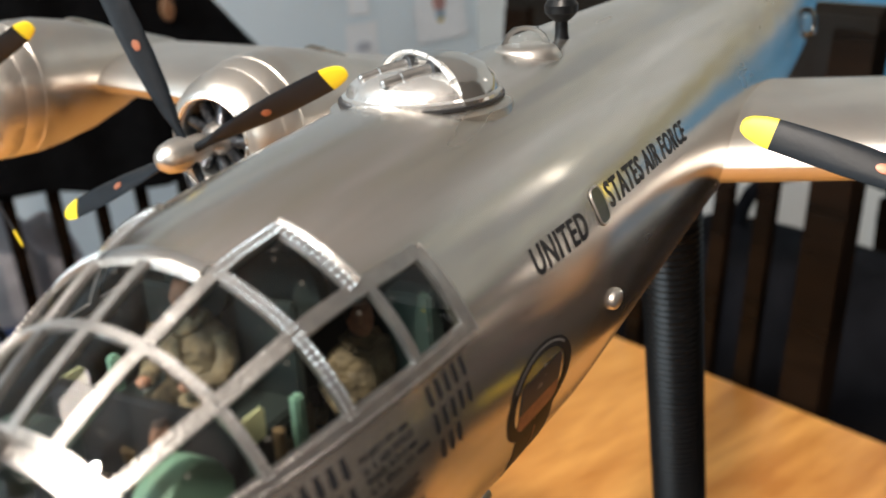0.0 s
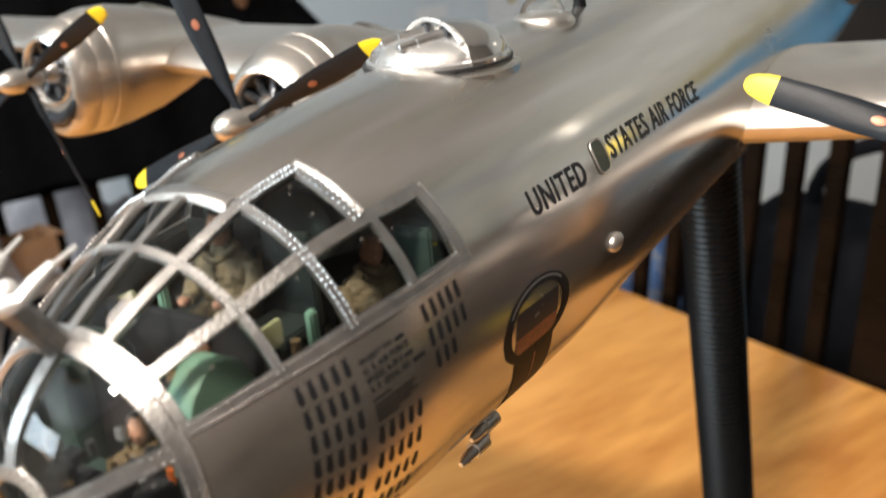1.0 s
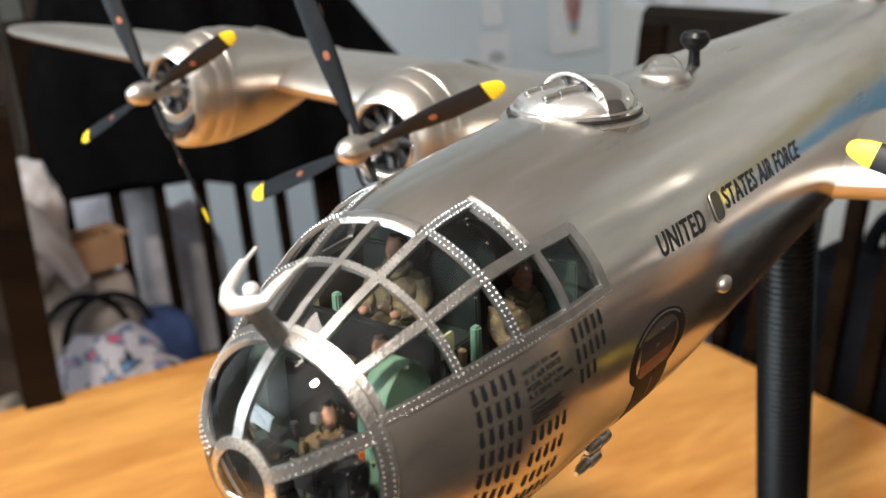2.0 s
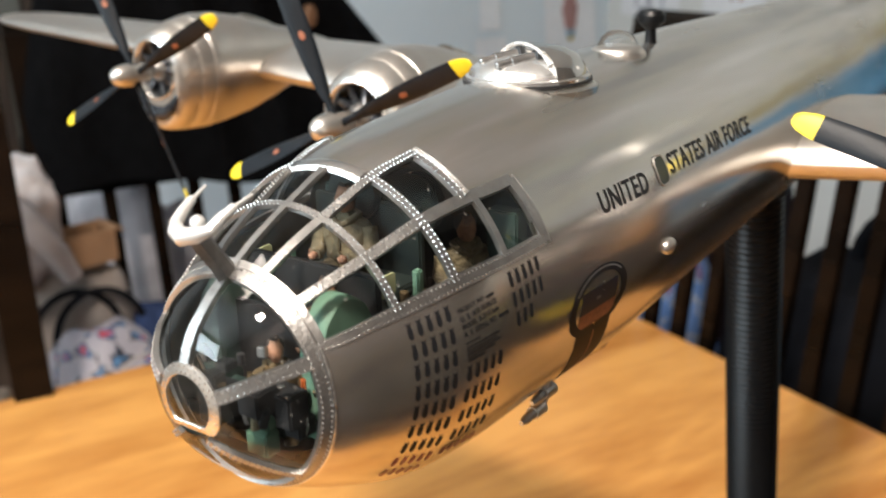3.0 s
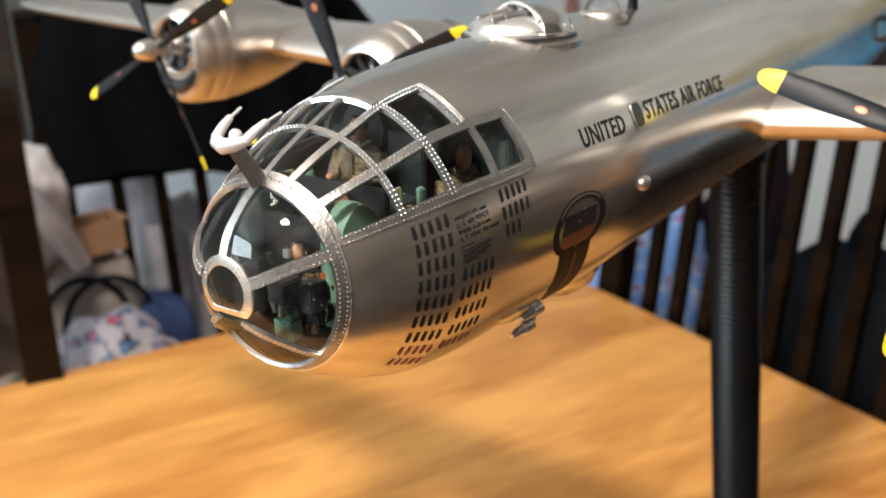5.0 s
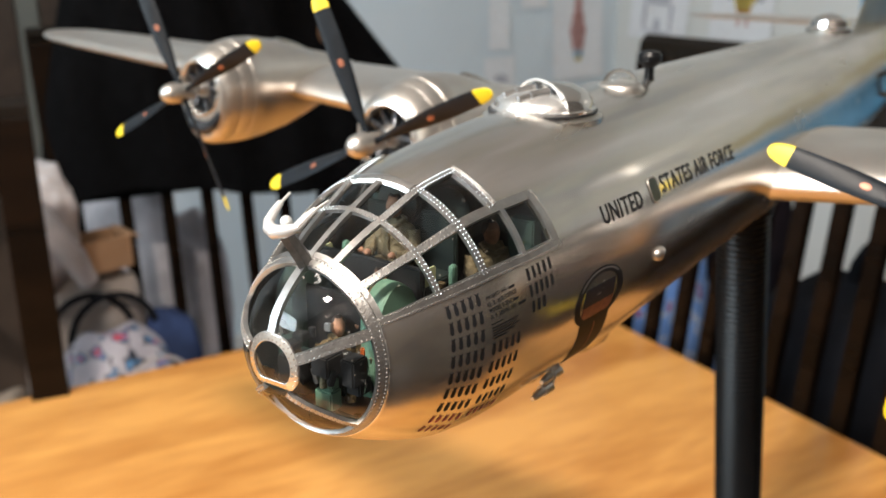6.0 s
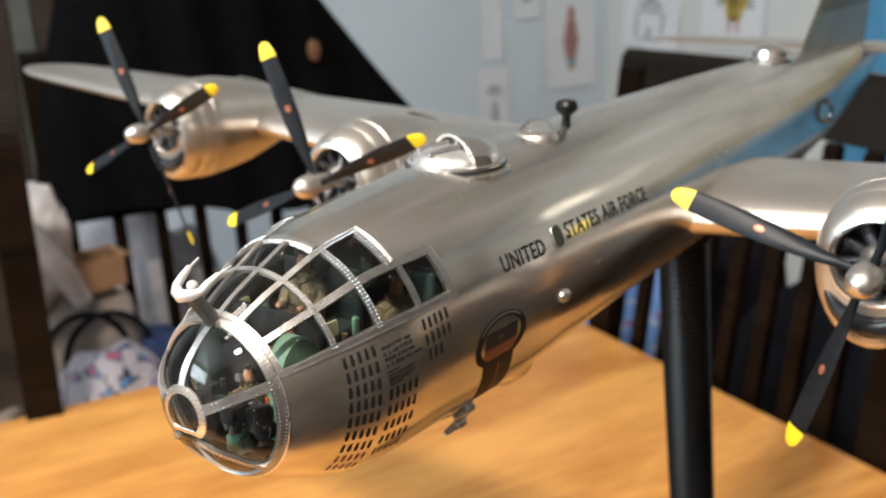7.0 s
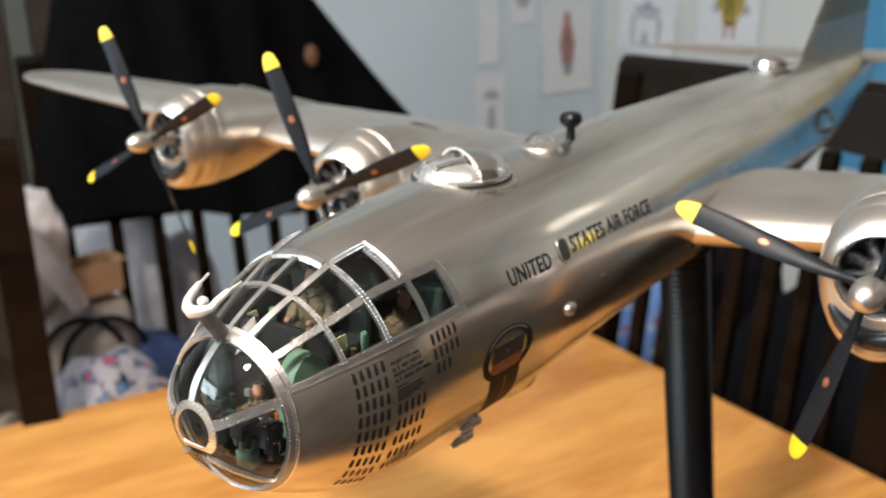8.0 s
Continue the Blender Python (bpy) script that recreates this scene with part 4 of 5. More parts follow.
for gx, gy, gz in ((17.2, 71.0, -28.0), (16.6, 68.2, -31.0)):
    bm = bmesh.new()
    tube(bm, [Vector(p) * MM for p in ((gx, gy + 0.4, gz + 0.3), (gx, gy, gz), (gx, gy - 3.4, gz), (gx, gy - 3.6, gz))], [0.9 * MM, 1.45 * MM, 1.35 * MM, 0.9 * MM], 12)
    part("gun_housing", bm, GUNMETAL, low, "dull metal gun housing")
    bm = bmesh.new()
    tube(bm, [Vector(p) * MM for p in ((gx, gy - 3.5, gz), (gx, gy - 6.2, gz - 0.05), (gx, gy - 7.6, gz - 0.1))], [1.05 * MM, 0.9 * MM, 0.45 * MM], 10)
    part("gun_barrel", bm, GUNMETAL, low)
bm = bmesh.new()
tube(bm, [Vector(p) * MM for p in ((17.0, 69.4, -28.0), (16.7, 68.2, -31.0))], 0.8 * MM, 8)
part("gun_link", bm, GUNMETAL, low)

# ---- horned aerial on the nose ----
bm = bmesh.new()
skin(bm, [[(sx * w * MM, (y + dy) * MM, z * MM) for sx, dy in ((0, -d), (1, -d * 0.5), (1, d * 0.5), (0, d), (-1, d * 0.5), (-1, -d * 0.5))] for y, z, w, d in ((10.2, 10.8, 1.0, 2.1), (8.6, 13.4, 0.9, 2.0), (6.4, 16.6, 0.85, 1.9), (4.6, 19.4, 0.8, 1.8))])
mast = part("aerial_mast", bm, STEEL, bomber, "grey blade mast on the nose")
bm = bmesh.new()
tube(bm, [Vector(p) * MM for p in ((-3.5, 4.6, 20.2), (-1.8, 3.2, 19.6), (0, 2.6, 19.3), (1.8, 3.2, 19.6), (3.5, 4.6, 20.2))], [0.75 * MM, 1.15 * MM, 1.3 * MM, 1.15 * MM, 0.75 * MM], 12)
bmesh.ops.create_uvsphere(bm, u_segments=12, v_segments=8, radius=1.1 * MM, matrix=Matrix.Translation(Vector((0, 5.4, 20.4)) * MM))
fork = part("aerial_fork", bm, HORN, mast, "bright two-horned aerial")
for s in (-1, 1):
    bm = bmesh.new()
    tube(bm, [Vector(p) * MM for p in ((3.2 * s, 4.3, 20.0), (3.6 * s, 6.2, 21.3), (4.0 * s, 8.3, 22.4), (4.05 * s, 8.6, 22.55))], [0.9 * MM, 0.8 * MM, 0.6 * MM, 0.3 * MM], 10)
    part("horn", bm, HORN, fork)
    bm = bmesh.new()
    tube(bm, [Vector(p) * MM for p in ((3.9 * s, 8.1, 22.3), (4.5 * s, 11.2, 23.4))], [0.3 * MM, 0.26 * MM], 8)
    part("rod", bm, HORN, fork)

# ---- turret guns and fittings ----
for s in (-1, 1):
    base = Vector((0, 91.5, 31.4)) + ASIDE * (1.2 + 3.3 * s) - FWD * 3.4
    bm = bmesh.new()
    tube(bm, [(base + FWD * q - Vector((0, 0, h))) * MM for q, h in ((4.5, 0), (9.5, 0.5), (9.6, 0.5), (12.6, 0.9), (12.9, 0.9))], [1.0 * MM, 0.95 * MM, 0.7 * MM, 0.65 * MM, 0.3 * MM], 12)
    part("turret_gun", bm, STEEL, turret, "short grey gun barrel")
    bm = bmesh.new()
    tube(bm, [(base + FWD * q) * MM for q in (3.6, 4.4, 4.7)], [1.5 * MM, 1.45 * MM, 0.9 * MM], 14)
    part("gun_port", bm, BLACK, turret, "black gun port")
bm = bmesh.new()
lathe(bm, Vector((0, 91.5, 22.5)) * MM, [(0, 14.6 * MM), (3.2 * MM, 14.2 * MM), (3.8 * MM, 13.0 * MM)], 36, "z")
part("turret_ring", bm, SILVER, bomber, "raised turret ring")
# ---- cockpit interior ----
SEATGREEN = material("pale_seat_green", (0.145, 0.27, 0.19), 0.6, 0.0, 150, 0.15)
MAPPALE = material("pale_chart", (0.50, 0.52, 0.28), 0.7, 0.0, 150, 0.15)
# seat and armour green, also darkened to carry the cabin's shade
DARKGREEN2 = material("shaded_armour_green", (0.009, 0.016, 0.013), 0.6, 0.0, 200, 0.25)
KHAKI = material("painted_khaki", (0.175, 0.138, 0.075), 0.8, 0.0, 420, 0.65, 0.6, 900)
OCHRE = material("painted_ochre", (0.15, 0.098, 0.040), 0.8, 0.0, 420, 0.7, 0.6, 900)
FLESH = material("painted_flesh", (0.42, 0.21, 0.125), 0.7, 0.0, 600, 0.55)


def inner(name, boxes, mat, label=""):
    bm = bmesh.new()
    for b in boxes:
        box(bm, *[q * MM for q in b[:6]], 0.3 * MM)
    return part(name, bm, mat, bomber, label, smooth=False)


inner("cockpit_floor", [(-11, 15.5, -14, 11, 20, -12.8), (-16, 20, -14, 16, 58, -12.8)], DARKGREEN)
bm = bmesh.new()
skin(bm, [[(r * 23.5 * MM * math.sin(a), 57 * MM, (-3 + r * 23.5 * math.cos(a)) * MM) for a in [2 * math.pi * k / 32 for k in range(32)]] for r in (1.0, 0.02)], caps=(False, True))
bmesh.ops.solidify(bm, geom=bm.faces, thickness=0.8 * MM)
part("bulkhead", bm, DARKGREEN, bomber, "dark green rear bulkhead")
for s in (1, -1):
    bm = bmesh.new()
    profile = ((13.6, -12.8), (13.4, 0.5), (13.7, 2.8), (14.9, 5.2), (16.8, 7.1), (18.6, 7.9), (20.6, 7.5), (23.0, 5.9), (24.4, 3.4), (24.6, -12.8))
    skin(bm, [[(x * s, y + dy, z - dz) for y, z in profile] for x, dy, dz in ((8.2, 0.3, 0.6), (8.8, 0, 0), (11.8, 0, 0), (12.5, 0.2, 0.5))])
    bmesh.ops.scale(bm, vec=(MM, MM, MM), verts=bm.verts)
    # port pedestal pale; starboard one painted darker in place of cabin shade
    part("control_pedestal", bm, SEATGREEN if s > 0 else GREEN, bomber, "green instrument pedestal", angle=50)
    inner("chart", [(12.6 * s - 0.15, 26.4, 4.6, 12.6 * s + 0.15, 30.2, 8.0)], MAPPALE, "pale yellow-green chart")
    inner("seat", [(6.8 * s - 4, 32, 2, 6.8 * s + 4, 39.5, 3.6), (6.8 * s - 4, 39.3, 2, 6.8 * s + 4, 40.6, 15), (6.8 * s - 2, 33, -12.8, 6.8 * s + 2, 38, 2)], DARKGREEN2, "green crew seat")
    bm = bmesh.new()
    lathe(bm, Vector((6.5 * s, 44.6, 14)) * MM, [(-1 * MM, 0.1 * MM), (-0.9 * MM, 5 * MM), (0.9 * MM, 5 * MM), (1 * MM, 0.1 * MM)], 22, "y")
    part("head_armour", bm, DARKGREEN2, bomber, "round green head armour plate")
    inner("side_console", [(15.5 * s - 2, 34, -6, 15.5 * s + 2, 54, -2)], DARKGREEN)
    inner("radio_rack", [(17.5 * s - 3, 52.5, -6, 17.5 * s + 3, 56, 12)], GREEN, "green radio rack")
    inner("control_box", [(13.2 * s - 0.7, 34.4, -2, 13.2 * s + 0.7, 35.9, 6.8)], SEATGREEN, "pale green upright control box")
inner("nose_console", [(-8, 12.5, -13, -3, 16, -8), (1, 11.5, -13.2, 6, 14.5, -8.5)], GREEN, "nose console, its green darkened for cabin shade")
inner("bomb_sight", [(-3, 4, -9, 1, 8, -4), (-2.2, 4.5, -4, 0.4, 7, -1.6), (4, 5, -6.5, 8, 9.5, -2.6), (9, 7, -8, 12, 11, -3)], BLACK, "black bomb sight and instrument boxes")
inner("nose_locker", [(2.5, 7.2, -14.2, 6.5, 10.2, -10.4), (4.2, 8.2, -10.4, 6.2, 10.0, -8.4)], SEATGREEN, "pale green locker in the nose")
inner("gauge_cluster", [(2.5, 10.5, -8.5, 9.5, 13.5, -4.6), (8.4, 9.0, -10.5, 11.6, 12.5, -7.6), (-6, 9, -12, -2, 12, -6)], BLACK, "black gauge boxes")
inner("orange_lever", [(9.6, 11.6, -5.0, 10.4, 12.5, -2.4)], material("orange_paint", (0.42, 0.10, 0.02), 0.5), "small orange lever")
floor_rings = [[Vector((k * on(y, KEEL(y), -0.9).x, y * MM, on(y, KEEL(y), -0.9).z + h * MM)) for k, h in ((-1, 0), (1, 0), (1, 0.4), (-1, 0.4))] for y in (0.7, 1.5, 3, 5, 7, 9, 11)]
bm = bmesh.new()
skin(bm, floor_rings)
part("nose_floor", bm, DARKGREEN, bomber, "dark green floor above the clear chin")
# added black sheet: hides the cabin behind it and keeps the nose dark
inner("forward_panel", [(-14, 17.6, -13, 6.5, 18.4, 4), (6.5, 17.6, -13, 14, 18.4, -3)], BLACK, "black panel added to darken the nose")
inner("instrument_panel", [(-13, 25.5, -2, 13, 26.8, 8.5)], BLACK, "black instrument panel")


def figurine(name, c, s, mat_body, turn=0, hair=True):
    """A seated figure as one plain painted shape: jacket, lap, arms and a head."""
    bm = bmesh.new()

    def blob(p, r, mi, seg=2):
        g = bmesh.ops.create_icosphere(bm, subdivisions=seg, radius=1.0)
        for v in g["verts"]:
            v.co = Vector((v.co.x * r[0] + p[0], v.co.y * r[1] + p[1], v.co.z * r[2] + p[2]))
            v.co *= 1 + 0.06 * noise.noise(v.co * 0.8) + 0.04 * noise.noise(v.co * 2.0)
        for f in {f for v in g["verts"] for f in v.link_faces}:
            f.material_index = mi

    rings = []
    wide = smooth_line([(-0.6, 3.0), (1.5, 3.3), (4.5, 3.7), (6.6, 4.1), (7.6, 3.4), (8.2, 1.7), (8.9, 1.3)])
    deep = smooth_line([(-0.6, 2.4), (1.5, 2.5), (4.5, 2.6), (6.6, 2.3), (7.6, 1.8), (8.2, 1.4), (8.9, 1.2)])
    for i in range(23):
        z = -0.6 + 9.5 * i / 22
        ring = []
        for k in range(28):
            a = 2 * math.pi * k / 28
            u, v = math.cos(a), math.sin(a)
            f = 1 + 0.13 * noise.noise((u * 2.2 + c[0], v * 2.2 + c[1], z * 0.55)) + 0.08 * noise.noise((u * 5, v * 5 + c[1], z * 1.3))
            ring.append((wide(z) * u * f, deep(z) * v * f, z))
        rings.append(ring)
    skin(bm, rings)
    tube(bm, [(-1.6, -1.5, 8.0), (0, -2.0, 7.2), (1.6, -1.5, 8.0), (1.9, 0.4, 8.5), (0, 1.6, 8.6), (-1.9, 0.4, 8.5), (-1.6, -1.5, 8.0)], 0.55, 8)
    tube(bm, [(0.1, -2.75, 1.0), (0.0, -2.8, 4.0), (0.1, -2.5, 6.8)], [0.25, 0.3, 0.2], 6)
    for q in (-1, 1):
        tube(bm, [(3.6 * q, 0, 6.8), (4.3 * q, -0.6, 4.2), (3.9 * q, -2.6, 2.6), (2.6 * q, -5.2, 3.4)], [1.35, 1.25, 1.15, 0.85], 10)
        tube(bm, [(1.6 * q, 0.5, 0.2), (1.9 * q, -4.5, 0.9), (1.9 * q, -5.6, -3.5)], [1.8, 1.6, 1.2], 10)
        blob((2.4 * q, -5.9, 3.6), (0.8, 0.9, 0.7), 1, 1)
    blob((0, -0.1, 10.6), (1.45, 1.7, 2.05), 1)
    blob((0, -1.7, 10.3), (0.3, 0.4, 0.5), 1, 1)
    blob((0, 0.45, 11.3), (1.6, 1.7, 1.6), 2 if hair else 0)
    m = pose(*[q * MM for q in c], 0, 0, turn) @ Matrix.Scale(s * MM, 4)
    bmesh.ops.transform(bm, matrix=m, verts=bm.verts)
    return part(name, bm, [mat_body, FLESH, HAIR], bomber, "tiny painted crew figurine", angle=80)


HAIR = material("painted_dark_hair", (0.03, 0.018, 0.012), 0.7)
figurine("figurine", (4.2, 24.5, -5.5), 1.0, OCHRE, 20)
figurine("figurine", (-2.0, 37.0, 3.6), 1.1, KHAKI, 10)
figurine("figurine", (11.9, 50.6, -3.4), 1.15, KHAKI, 55)
figurine("figurine", (-12.0, 49, -3.0), 1.1, KHAKI, -40, False)
figurine("figurine", (1.6, 15.4, -11.2), 0.9, OCHRE, 40)

# small gear crowding the cockpit: boxes, drums and levers between the seats and along the sides
rng = random.Random(7)
for k in range(46):
    y = rng.uniform(15, 54)
    side = rng.choice((-1, 1))
    x = side * rng.uniform(1.5, 0.52 * R_AT(y))
    z = rng.uniform(-9, 1.5) if y > 26 else rng.uniform(-11, -2)
    mat = rng.choice((BLACK, BLACK, GREEN, KHAKI, STEEL, DARKGREEN2, OCHRE))
    bm = bmesh.new()
    w, d, h = rng.uniform(0.5, 1.7), rng.uniform(0.5, 2.0), rng.uniform(0.5, 2.0)
    if k % 3:
        box(bm, -w * MM, -d * MM, -h * MM, w * MM, d * MM, h * MM, 0.2 * MM, m=pose(x * MM, y * MM, z * MM, rng.uniform(-15, 15), rng.uniform(-15, 15), rng.uniform(0, 90)))
    else:
        tube(bm, [Vector((x, y, z - h)) * MM, Vector((x + rng.uniform(-1, 1), y + rng.uniform(-1, 1), z + 2.2 * h)) * MM], w * 0.6 * MM, 9)
    part("gear_box" if k % 3 else "lever", bm, mat, bomber, smooth=k % 3 == 0)

# bright wires and brackets in the nose
for k, line in enumerate((((8.2, 9.2, -3.6), (8.4, 9.6, -6.0), (8.0, 10.0, -8.6)), ((5.2, 8.0, -4.2), (5.6, 8.2, -6.6), (5.4, 8.8, -9.4)), ((2.6, 6.4, -3.2), (5.0, 7.4, -3.4), (8.6, 9.8, -3.0)), ((11.6, 10.4, -6.0), (12.2, 10.0, -8.2), (11.4, 10.2, -10.0)))):
    bm = bmesh.new()
    tube(bm, [Vector(p) * MM for p in line], 0.22 * MM, 8)
    part("wire", bm, BRIGHT, bomber, "thin bright wire")
# instruments crowding the nose
for k in range(26):
    y = rng.uniform(4.5, 15)
    x = rng.uniform(-0.5, 0.62) * R_AT(y)
    z = -3.5 + rng.uniform(-0.52, 0.18) * R_AT(y)
    mat = rng.choice((BLACK, BLACK, BLACK, GREEN, STEEL, KHAKI, OCHRE))
    w, d, h = rng.uniform(0.4, 1.3), rng.uniform(0.4, 1.4), rng.uniform(0.4, 1.5)
    bm = bmesh.new()
    if k % 2:
        box(bm, -w * MM, -d * MM, -h * MM, w * MM, d * MM, h * MM, 0.18 * MM, m=pose(x * MM, y * MM, z * MM, rng.uniform(-20, 20), rng.uniform(-20, 20), rng.uniform(0, 90)))
    else:
        tube(bm, [Vector((x, y, z - h)) * MM, Vector((x + rng.uniform(-1, 1), y + rng.uniform(-1, 1), z + 1.4 * h)) * MM], w * 0.55 * MM, 9)
    part("instrument_box" if k % 2 else "instrument_drum", bm, mat, bomber, smooth=k % 2 == 0)
# ---- stand ----
stand = thing("display_stand", pose(0, 0, TOP), "black ribbed tube holding up the model above the table", "stand")
bm = bmesh.new()
pts = [(0, 0.252 + 0.24 * (1.15 - z) ** 1.05 if z < 1.15 else 0.252, z - TOP) for z in [OZ - 0.03 - 0.00125 * i for i in range(320)]]
tube(bm, pts, [0.0103 if i % 2 else 0.0094 for i in range(len(pts))], 24)
part("ribbed_tube", bm, TUBE, stand, angle=25)
bm = bmesh.new()
lathe(bm, (pts[-1][0], pts[-1][1], 0), [(0, 0.045), (0.004, 0.045), (0.008, 0.018), (0.012, 0.011)], 28, "z")
part("base_flange", bm, TUBE, stand)
bm = bmesh.new()
lathe(bm, (0, 0.252, OZ - 0.036 - TOP), [(0, 0.0112), (0.004, 0.0115), (0.008, 0.0112)], 24, "z")
part("mount_collar", bm, TUBE, stand)

# ---- table ----
table = thing("dining_table", ROOM @ pose(0, 0, 0), "orange-stained pine dining table", "table")
bm = bmesh.new()
box(bm, -0.94, -0.70, TOP - 0.03, 0.15, 0.752, TOP, 0.004)
part("tabletop", bm, TABLEWOOD, table, smooth=False)
for x in (-0.87, 0.08):
    for y in (-0.63, 0.68):
        part("leg", box(bmesh.new(), x - 0.035, y - 0.035, 0, x + 0.035, y + 0.035, TOP - 0.03, 0.004), TABLEWOOD, table, smooth=False)


# ---- chairs ----
def slat_chair(m, label, slats=7, top=1.125, group="dark chairs round the table"):
    """A tall slat-back chair; its origin is on the floor under the middle of the back, the seat towards -y."""
    ch = thing("dining_chair", m, label, "chair", group)
    lean = radians(7)

    def back(x0, x1, z0, z1, th, bow=0.0, bevel=0.004):
        bm = bmesh.new()
        n = 8 if bow else 1
        rings = []
        for i in range(n + 1):
            x = x0 + (x1 - x0) * i / n
            yb = bow * (1 - (2 * i / n - 1) ** 2) if bow else 0.0
            q = []
            for y, z in ((-th / 2, z0), (th / 2, z0), (th / 2, z1 - bevel), (th / 2 - bevel, z1), (-th / 2 + bevel, z1), (-th / 2, z1 - bevel)):
                q.append((x, yb + y + math.tan(lean) * (z - 0.46), z))
            rings.append(q)
        skin(bm, rings)
        return bm

    for x in (-0.235, 0.195):
        part("back_post", back(x, x + 0.04, 0.46, top - 0.02, 0.028), DARKWOOD, ch, smooth=False)
        part("rear_leg", box(bmesh.new(), x, -0.018, 0, x + 0.04, 0.018, 0.46, 0.003), DARKWOOD, ch, smooth=False)
        part("front_leg", box(bmesh.new(), x, -0.42, 0, x + 0.04, -0.38, 0.44, 0.003), DARKWOOD, ch, smooth=False)
    part("crest_rail", back(-0.235, 0.235, top - 0.073 - (0.03 if top < 1.1 else 0), top, 0.026, 0.02, 0.009), CREST, ch, "glossy dark crest rail", smooth=False)
    part("lower_rail", back(-0.195, 0.195, 0.54, 0.58, 0.020), DARKWOOD, ch, smooth=False)
    for k in range(slats):
        x = -0.195 + 0.39 * (k + 1) / (slats + 1) - 0.009
        part("slat", back(x, x + 0.018, 0.58, top - 0.073, 0.012), DARKWOOD, ch, smooth=False)
    part("seat", box(bmesh.new(), -0.235, -0.43, 0.44, 0.235, -0.02, 0.47, 0.006), DARKWOOD, ch, smooth=False)
    return ch


slat_chair(ROOM @ pose(-0.565, 0.735, 0, 0, 0, 0), "dark espresso slat-back chair pushed up to the table")
slat_chair(ROOM @ pose(-1.29, 0.375, 0, 0, 0, 90), "dark espresso slat-back chair with a black jacket over it", 5)
slat_chair(ROOM @ pose(-0.925, -0.160, 0, 0, 0, 83), "dark espresso slat-back chair with a shiny crest rail", 7, 1.085)


# ---- the black jacket ----
def jacket():
    bm = bmesh.new()
    left = smooth_line([(0.863, 0.134), (0.96, 0.14), (1.182, 0.196), (1.312, 0.231), (1.39, 0.31)])
    right = smooth_line([(0.863, 0.87), (0.96, 0.798), (1.05, 0.72), (1.182, 0.613), (1.312, 0.511), (1.39, 0.40)])
    rings = []
    nz, ny = 26, 26
    for i in range(nz + 1):
        z = 0.863 + 0.527 * i / nz
        ring = []
        for side in (1, -1):
            for j in range(ny + 1):
                f = j / ny if side > 0 else 1 - j / ny
                hem = 0.018 * math.sin(f * 9) * max(0, 1 - i / 5)
                y = left(z) + (right(z) - left(z)) * f
                bulge = math.sin(math.pi * min(max(f, 0.0), 1.0)) ** 0.5
                fold = 0.010 * math.sin(y * 60 + z * 9) + 0.016 * noise.noise((y * 9, z * 6, side * 3.0))
                x = -1.355 + side * (0.012 + 0.052 * bulge) + fold * bulge
                ring.append((x, y, z + hem))
        rings.append(ring)
    skin(bm, rings)
    j = thing("jacket", ROOM.copy(), "black cloth jacket draped over a chair back", "jacket")
    part("jacket_body", bm, JACKET, j, angle=80)
    bm = bmesh.new()
    c = Vector((-1.285, 0.575, 1.102))
    skin(bm, [[(c.x + h, c.y + a * 0.009 * math.cos(2 * math.pi * k / 18), c.z + a * 0.017 * math.sin(2 * math.pi * k / 18)) for k in range(18)] for h, a in ((-0.012, 1.0), (0.003, 1.0), (0.005, 0.8))])
    part("leather_patch", bm, TAN, j, "small tan leather patch")
    return j


jacket()


# ---- heaps beyond the chairs ----
def heap(name, c, size, mat, label, category, seed, rough=0.28, m=None, flat=0.0):
    """A soft lumpy bundle standing on z = c.z; size: its full width, depth and height."""
    bm = bmesh.new()
    bmesh.ops.create_icosphere(bm, subdivisions=4, radius=1.0)
    off = Vector((seed * 3.7, seed * 1.3, seed * 2.1))
    for v in bm.verts:
        p = v.co.copy()
        k = 1 + rough * noise.noise(p * 1.6 + off) + rough * 0.5 * noise.noise(p * 4 + off) + rough * 0.18 * noise.noise(p * 11 + off)
        e = Vector([math.copysign(abs(q) ** 0.7, q) for q in p]) * k
        v.co = Vector((e.x * size[0] / 2, e.y * size[1] / 2, max(e.z, -0.92) * size[2] / 2 + 0.92 * size[2] / 2))
    ob = part(name, bm, mat, None, label, angle=80)
    ob.matrix_world = ROOM @ pose(*c) @ (m or Matrix())
    return tagged(ob, category=category)


GREYCLOTH = cloth("pale_grey_cloth", (0.60, 0.57, 0.58))
WARMCLOTH = cloth("beige_cloth", (0.42, 0.34, 0.27))
DIMCLOTH = cloth("taupe_canvas", (0.38, 0.33, 0.30))
LILAC = cloth("grey_lilac_blanket", (0.56, 0.53, 0.56))
NAVY = cloth("navy_cloth", (0.035, 0.055, 0.13))
BLUECLOTH = print_material("blue_white_print", (0.20, 0.36, 0.75), [(0.65, 0.68, 0.75), (0.10, 0.2, 0.5), (0.4, 0.12, 0.3)])
PATTERN = print_material("patterned_plastic", (0.46, 0.44, 0.50), [(0.02, 0.02, 0.03), (0.10, 0.28, 0.55), (0.55, 0.06, 0.08)])
CARD = material("brown_cardboard", (0.34, 0.20, 0.11), 0.85, 0.0, 30, 0.15)
BLACKBAG = cloth("black_bag_cloth", (0.012, 0.012, 0.015), 0.5)
PURPLE = cloth("plum_cloth", (0.02, 0.014, 0.018))

